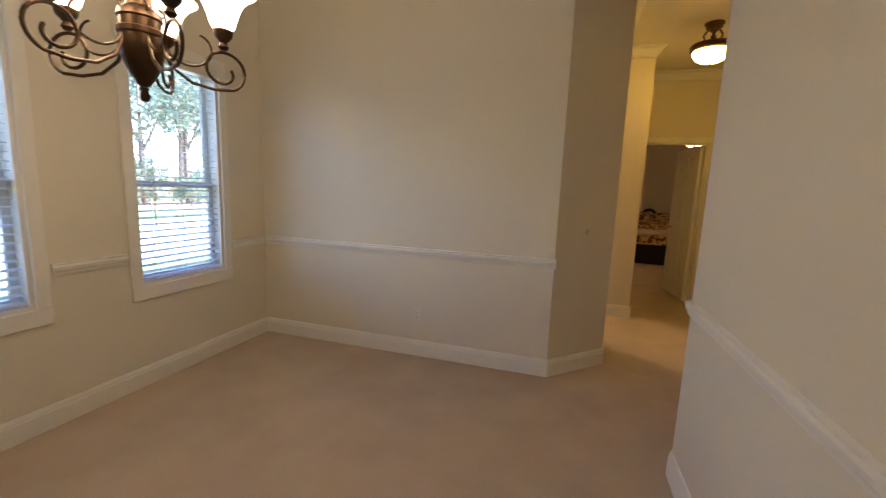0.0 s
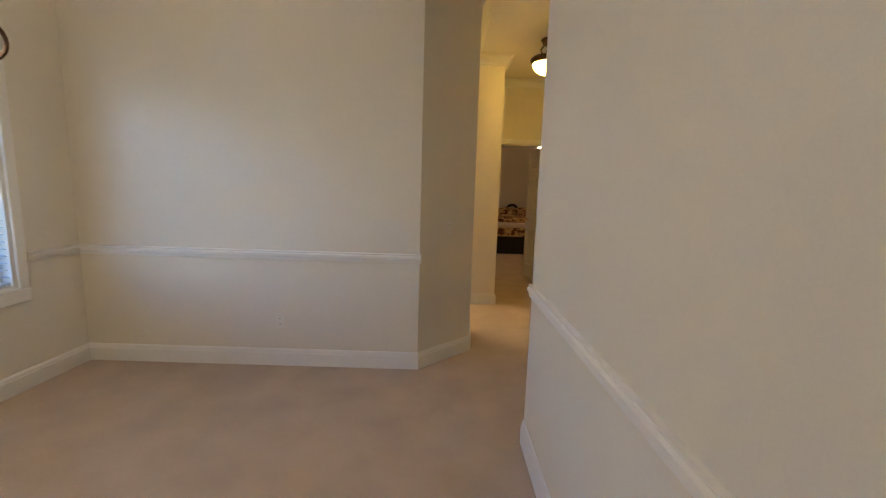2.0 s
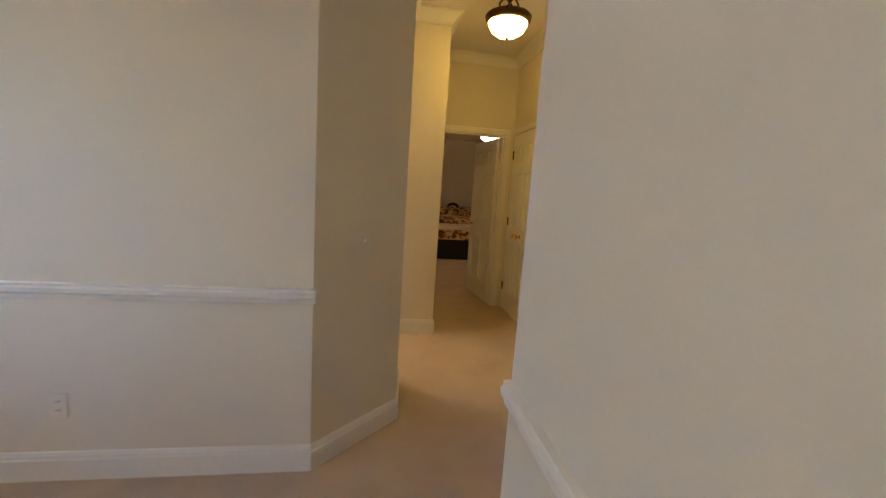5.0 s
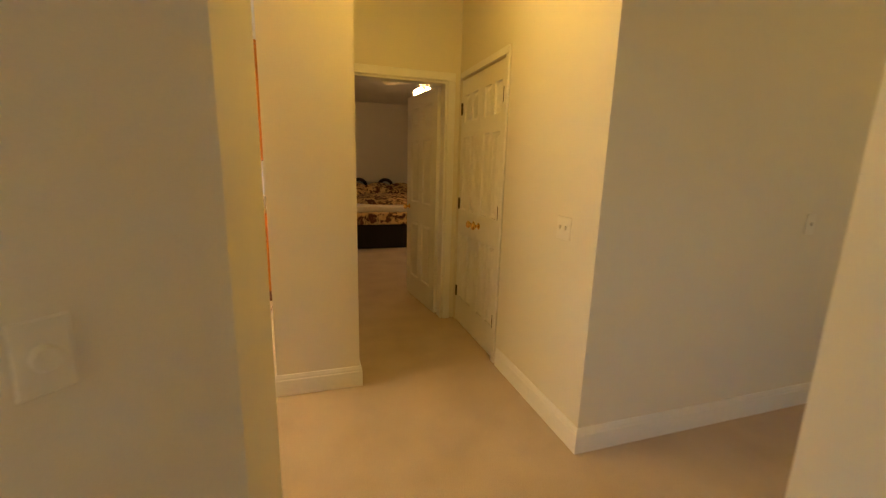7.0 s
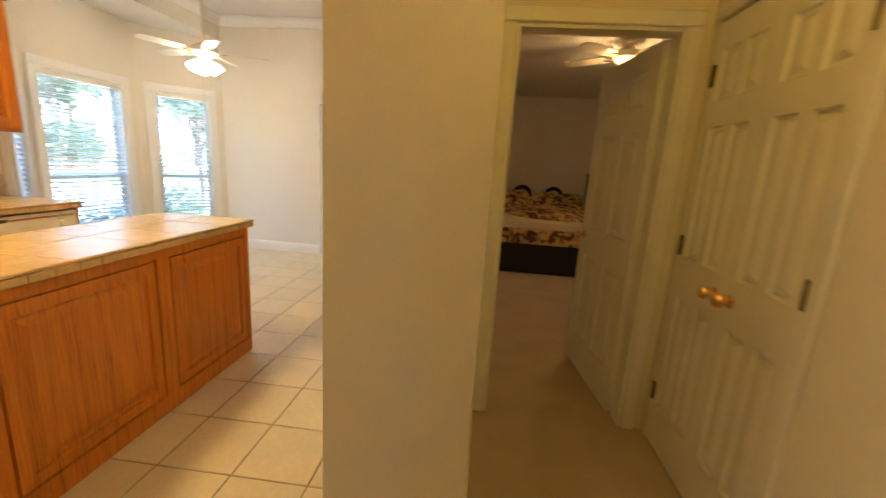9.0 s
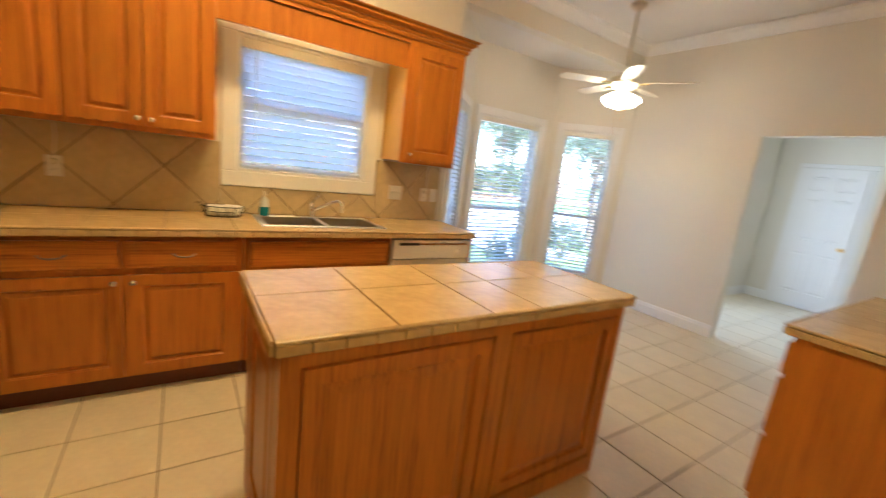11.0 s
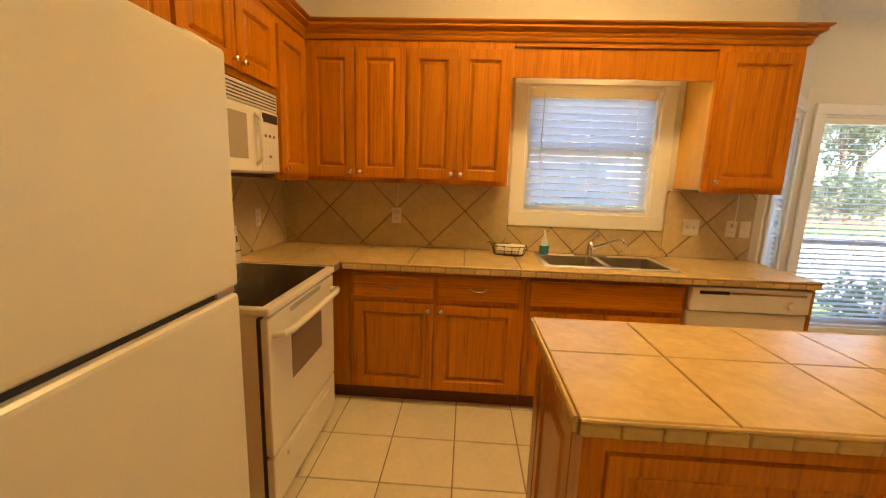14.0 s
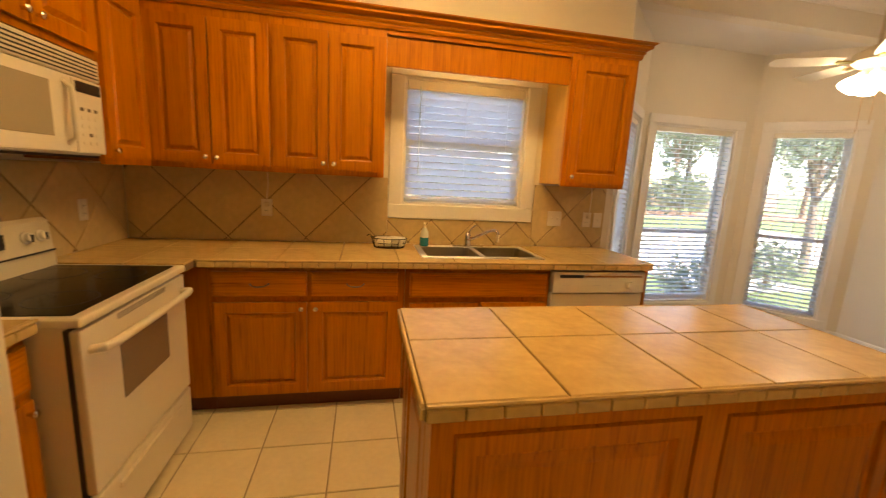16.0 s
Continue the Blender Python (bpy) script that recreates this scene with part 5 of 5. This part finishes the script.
# island
isl = thing("kitchen_island", "honey oak kitchen island with raised end panels", "kitchen island", pose(-1.40, 5.4675, 0))
IX, IY = 0.295, 0.745
part("body", box(-IX + 0.022, IX - 0.022, -IY + 0.022, IY - 0.022, 0.0, 0.873), M_OAKV, isl)


def island_face(name, width, m, cells):
    f = panelled(width, 0.873, 0.022, cells, [(0.002, 0.014), (0.010, 0.014), (0.013, 0.001), (0.062, 0.0), (0.064, 0.011), (0.076, 0.012), (0.11, 0.002)])
    f.transform(m)
    part(name, f, M_OAKV, isl)


island_face("long_panel", 2 * IY, pose(IX - 0.022, -IY, 0, 0, 0, 90), [(0.05, 0.73, 0.095, 0.825), (0.81, 1.455, 0.095, 0.825)])
island_face("end_panel", 2 * IX - 0.044, pose(-IX + 0.022, -IY + 0.022, 0), [(0.06, 0.49, 0.095, 0.825)])
island_face("end_panel", 2 * IX - 0.044, pose(IX - 0.022, IY - 0.022, 0, 0, 0, 180), [(0.06, 0.49, 0.095, 0.825)])
island_face("long_panel", 2 * IY, pose(-IX + 0.022, IY, 0, 0, 0, -90), [(0.05, 0.73, 0.095, 0.825), (0.76, 1.44, 0.095, 0.825)])

# desk run
base_cabinet(pose(BX0, 8.145, 0, 0, 0, EAST), 0.75, "oak desk cabinet with drawer and doors", doors=((0.02, 0.37, 0.115, 0.668, "r"), (0.38, 0.73, 0.115, 0.668, "l")), drawers=((0.02, 0.73, 0.70, 0.845),), depth=0.585)
base_cabinet(pose(BX0, 7.393, 0, 0, 0, EAST), 0.752, "oak desk cabinet with a stack of drawers", drawers=((0.02, 0.732, 0.70, 0.845), (0.02, 0.732, 0.42, 0.68), (0.02, 0.732, 0.115, 0.40)), depth=0.585)
desk_cabinet = wall_cabinet(pose(BX0, 8.10, 1.362, 0, 0, EAST), 1.45, 0.95, "honey oak wall cabinet above the desk", ((0.012, 0.36, 0.03, 0.90, "r"), (0.37, 0.72, 0.03, 0.90, "l"), (0.73, 1.08, 0.03, 0.90, "r"), (1.09, 1.438, 0.03, 0.90, "l")), 0.30)

flare = bmesh.new()
for z0, z1, o in ((0.95, 0.975, 0.012), (0.977, 1.0, 0.028), (1.002, 1.03, 0.05)):
    box(-o, 1.45 + o, -0.30 - o, -0.002, z0, z1, 0.006, flare)
part("crown", flare, M_OAKH, desk_cabinet, "stained oak crown molding")

# ---- sink and counter things ----
sk = thing("sink", "double-bowl stainless steel sink set in counter", "sink", pose(0, 0, CTOP))
rim = bmesh.new()
x0, x1, y0, y1 = SINK
mid = (y0 + y1) / 2
for a, b, e, f in ((x0 - 0.018, x0 + 0.045, y0 - 0.02, y1 + 0.02), (x1 - 0.022, x1 + 0.02, y0 - 0.02, y1 + 0.02), (x0 + 0.045, x1 - 0.022, y0 - 0.02, y0 + 0.02), (x0 + 0.045, x1 - 0.022, y1 - 0.02, y1 + 0.02), (x0 + 0.045, x1 - 0.022, mid - 0.018, mid + 0.018)):
    box(a, b, e, f, -0.002, 0.008, 0.003, rim)
part("rim", rim, M_SINK, sk)
for e, f in ((y0 + 0.02, mid - 0.018), (mid + 0.018, y1 - 0.02)):
    bo = bmesh.new()
    box(x0 + 0.045, x1 - 0.022, e, f, -0.18, 0.004, 0, bo)
    bmesh.ops.delete(bo, geom=[fc for fc in bo.faces if fc.normal.z > 0.9], context="FACES")
    bmesh.ops.bevel(bo, geom=[ed for ed in bo.edges if not ed.is_boundary], offset=0.03, segments=4, affect="EDGES")
    part("bowl", bo, M_BOWL, sk, smooth=True)
    part("drain", lathe([(0.0, -0.177), (0.035, -0.177), (0.042, -0.1755)], 20, m=Matrix.Translation(((x0 + x1) / 2, (e + f) / 2, 0))), M_NICKEL, sk)
fa = thing("faucet", "chrome single-lever faucet with white spray tip", "faucet", pose(-3.045, 5.30, CTOP + 0.006))
part("base_plate", box(-0.025, 0.025, -0.11, 0.11, 0.0, 0.010, 0.005, seg=2), M_CHROME, fa)
part("body", lathe([(0.026, 0.008), (0.022, 0.02), (0.019, 0.075), (0.021, 0.085), (0.012, 0.10), (0, 0.102)], 18), M_CHROME, fa, smooth=True)
part("spout", tube([(0.005, 0.005, 0.05), (0.045, 0.06, 0.085), (0.09, 0.12, 0.125), (0.12, 0.155, 0.140), (0.135, 0.172, 0.130), (0.138, 0.175, 0.110)], [0.012, 0.011, 0.010, 0.010, 0.010, 0.011], 10), M_CHROME, fa, smooth=True)
part("spray_tip", tube([(0.138, 0.175, 0.112), (0.139, 0.176, 0.06)], [0.012, 0.010], 10), M_WHITE, fa, "white spray tip", smooth=True)
part("lever", tube([(0, 0, 0.10), (0.01, 0.02, 0.135), (0.025, 0.045, 0.160)], [0.008, 0.006, 0.008], 8), M_CHROME, fa, smooth=True)
so = thing("soap_bottle", "clear pump bottle half full of teal soap", "soap bottle", pose(-3.045, 4.985, CTOP + 0.0062))
part("soap", lathe([(0, 0), (0.030, 0), (0.032, 0.01), (0.032, 0.055), (0.030, 0.062), (0, 0.062)], 18), M_SOAP, so, "teal liquid", smooth=True)
part("bottle", lathe([(0.030, 0.062), (0.027, 0.10), (0.016, 0.118), (0.013, 0.128), (0, 0.128)], 18), M_CLEAR, so, smooth=True)
part("pump", tube([(0, 0, 0.125), (0, 0, 0.155), (0.004, -0.004, 0.16), (0.035, -0.01, 0.158)], [0.010, 0.006, 0.007, 0.004], 8), M_WHITE, so, "white pump head")
ba = thing("wire_basket", "small black wire basket holding white cloths", "basket", pose(-2.985, 4.735, CTOP + 0.001, 0, 0, 80))
wires = bmesh.new()
for z, s in ((0.006, 0.84), (0.035, 0.93), (0.066, 1.0)):
    tube([(0.12 * s * math.cos(a), 0.075 * s * math.sin(a), z) for a in [k * math.pi / 10 for k in range(20)]], 0.0028, 5, wires, closed=True)
for k in range(14):
    a = k * 2 * math.pi / 14
    tube([(0.10 * math.cos(a), 0.063 * math.sin(a), 0.006), (0.12 * math.cos(a), 0.075 * math.sin(a), 0.066)], 0.002, 5, wires)
part("wires", wires, M_IRON, ba)
part("handle", tube([(-0.12, 0, 0.066), (-0.13, 0, 0.085), (-0.15, 0, 0.075)], 0.003, 5), M_IRON, ba)
for k, (x, y, rz_) in enumerate(((-0.035, 0.0, 10), (0.045, 0.005, -14))):
    cl = box(-0.06, 0.06, -0.052, 0.052, 0.008, 0.070, 0.022, seg=3)
    cl.transform(pose(x, y, 0.003 * k, 0, 0, rz_))
    part("cloth", cl, M_CLOTH, ba, "folded white cloth", smooth=True)

# ---- plates on the tiled wall ----
BK = XK + 0.0125
plate("outlet", "almond outlet on tiled wall with white cord", pose(BK, 3.928, 1.146, 0, 0, WEST))
plate("light_switch", "almond double switch plate beside kitchen window", pose(BK, 6.006, 1.139, 0, 0, WEST), "double switch")
plate("outlet", "almond outlet beside kitchen window", pose(BK, 6.28, 1.139, 0, 0, WEST))
plate("light_switch", "almond single plate at the backsplash end", pose(BK, 6.373, 1.138, 0, 0, WEST), "switch")
plate("outlet", "almond outlet on tiled wall beside the stove", pose(-2.753, YS + 0.0125, 1.137, 0, 0, SOUTH))
for y, zlow in ((3.93, 1.17), (6.285, 1.165)):
    co = thing("power_cord", "thin white cord hanging from under the cabinet", "cord", pose(BK, y, 0))
    part("cord", tube([(0.012, 0, zlow), (0.020, 0.004, zlow + 0.05), (0.012, 0.012, zlow + 0.14), (0.010, 0.008, 1.384)], 0.004, 6), M_WHITE, co)
    part("plug", box(0.007, 0.03, -0.014, 0.014, zlow - 0.015, zlow + 0.015, 0.004), M_WHITE, co)

# assumed fixture, out of view, added to light the kitchen
kl = thing("ceiling_light", "added flush kitchen ceiling light, unseen, with lit diffuser", "ceiling light", pose(-1.9, 5.0, KIT_C))
part("housing", box(-0.20, 0.20, -0.62, 0.62, -0.06, -0.001, 0.006), M_WHITE, kl)
part("diffuser", box(-0.18, 0.18, -0.60, 0.60, -0.095, -0.06, 0.02, seg=3), M_KITLAMP, kl, "lit frosted diffuser")

# back room door
bd = thing("door_4", "white six-panel door, shut, in back room", "door", pose(-2.30, 12.098, 0.01), kind="structure")
part("leaf", six_panel(0.70, 2.0), M_TRIM, bd)
knob(bd, pose(0.63, -0.035, 0.92, 90))
casing("trim_back_door", pose(0, 12.1, 0), -2.305, -1.595, 2.015, 0.06, "white painted door casing")

# ---- tiles, last ----
wall_up = Matrix(((0, 0, 1, XK + 0.0035), (1, 0, 0, 0), (0, 1, 0, 0), (0, 0, 0, 1)))


def splash(name, words, m, regions, crossing, side):
    """Diagonal wall tiles; regions (u0, u1, v0, v1) on the wall, crossing: where four tiles meet."""
    s = thing(name, words, "backsplash", kind="structure")
    c45 = math.sqrt(0.5)
    cx, cy = (crossing[0] + crossing[1]) * c45, (crossing[1] - crossing[0]) * c45
    for u0, u1, v0, v1 in regions:
        back = box(u0, u1, v0, v1, 0, 0.003)
        back.transform(m @ Matrix.Translation((0, 0, -0.003)))
        part("grout", back, M_GROUT, s)
        far = int(4.6 / side)
        lay_tiles(s, [cx + side * k for k in range(-far, far)], [cy + side * k for k in range(-far, far)], [(u0, v0), (u1, v0), (u1, v1), (u0, v1)], M_STILE, 0.007, 0.006, m, math.pi / 4)
    return s


splash("backsplash_west", "tan diagonal wall tiles behind the counter", wall_up, [(YS + 0.012, 4.728, CTOP + 0.002, 1.384)], (3.927, 1.195), 0.351)
splash("backsplash_sink", "tan diagonal wall tiles under the window", wall_up, [(4.730, 5.826, CTOP + 0.002, 1.103)], (5.047, 1.095), 0.231)
splash("backsplash_end", "tan diagonal wall tiles beside the window", wall_up, [(5.828, 6.430, CTOP + 0.002, 1.388)], (6.114, 1.176), 0.340)
south_up = Matrix(((-1, 0, 0, 0), (0, 0, 1, YS + 0.0035), (0, 1, 0, 0), (0, 0, 0, 1)))
splash("backsplash_south", "tan diagonal wall tiles behind the stove", south_up, [(1.18, 3.158, CTOP + 0.002, 1.384)], (2.92, 1.19), 0.351)

xs_f = [-0.542 - 0.343 * k for k in range(-3, 11)][::-1]
ys_f = [4.076 + 0.3455 * k for k in range(-4, 26)]
low = Matrix.Translation((0, 0, -0.006))
lay_tiles(kitchen_floor, xs_f, ys_f, [(XK, YS), (XC, YS), (BX0, YC), (BX0, YB), (XK, YB)], M_FTILE, 0.006, 0.006, low)
lay_tiles(kitchen_floor, xs_f, ys_f, [BAY[3], (XK, YB), BAY[1], BAY[2]], M_FTILE, 0.006, 0.006, low)
lay_tiles(kitchen_floor, xs_f, ys_f, [(-2.65, 9.2), (BX0, 9.2), (BX0, 12.1), (-2.65, 12.1)], M_FTILE, 0.006, 0.006, low)
lay_tiles(kitchen_floor, xs_f, ys_f, [(-1.815, YB), (-0.93, YB), (-0.93, 9.2), (-1.815, 9.2)], M_FTILE, 0.006, 0.006, low)
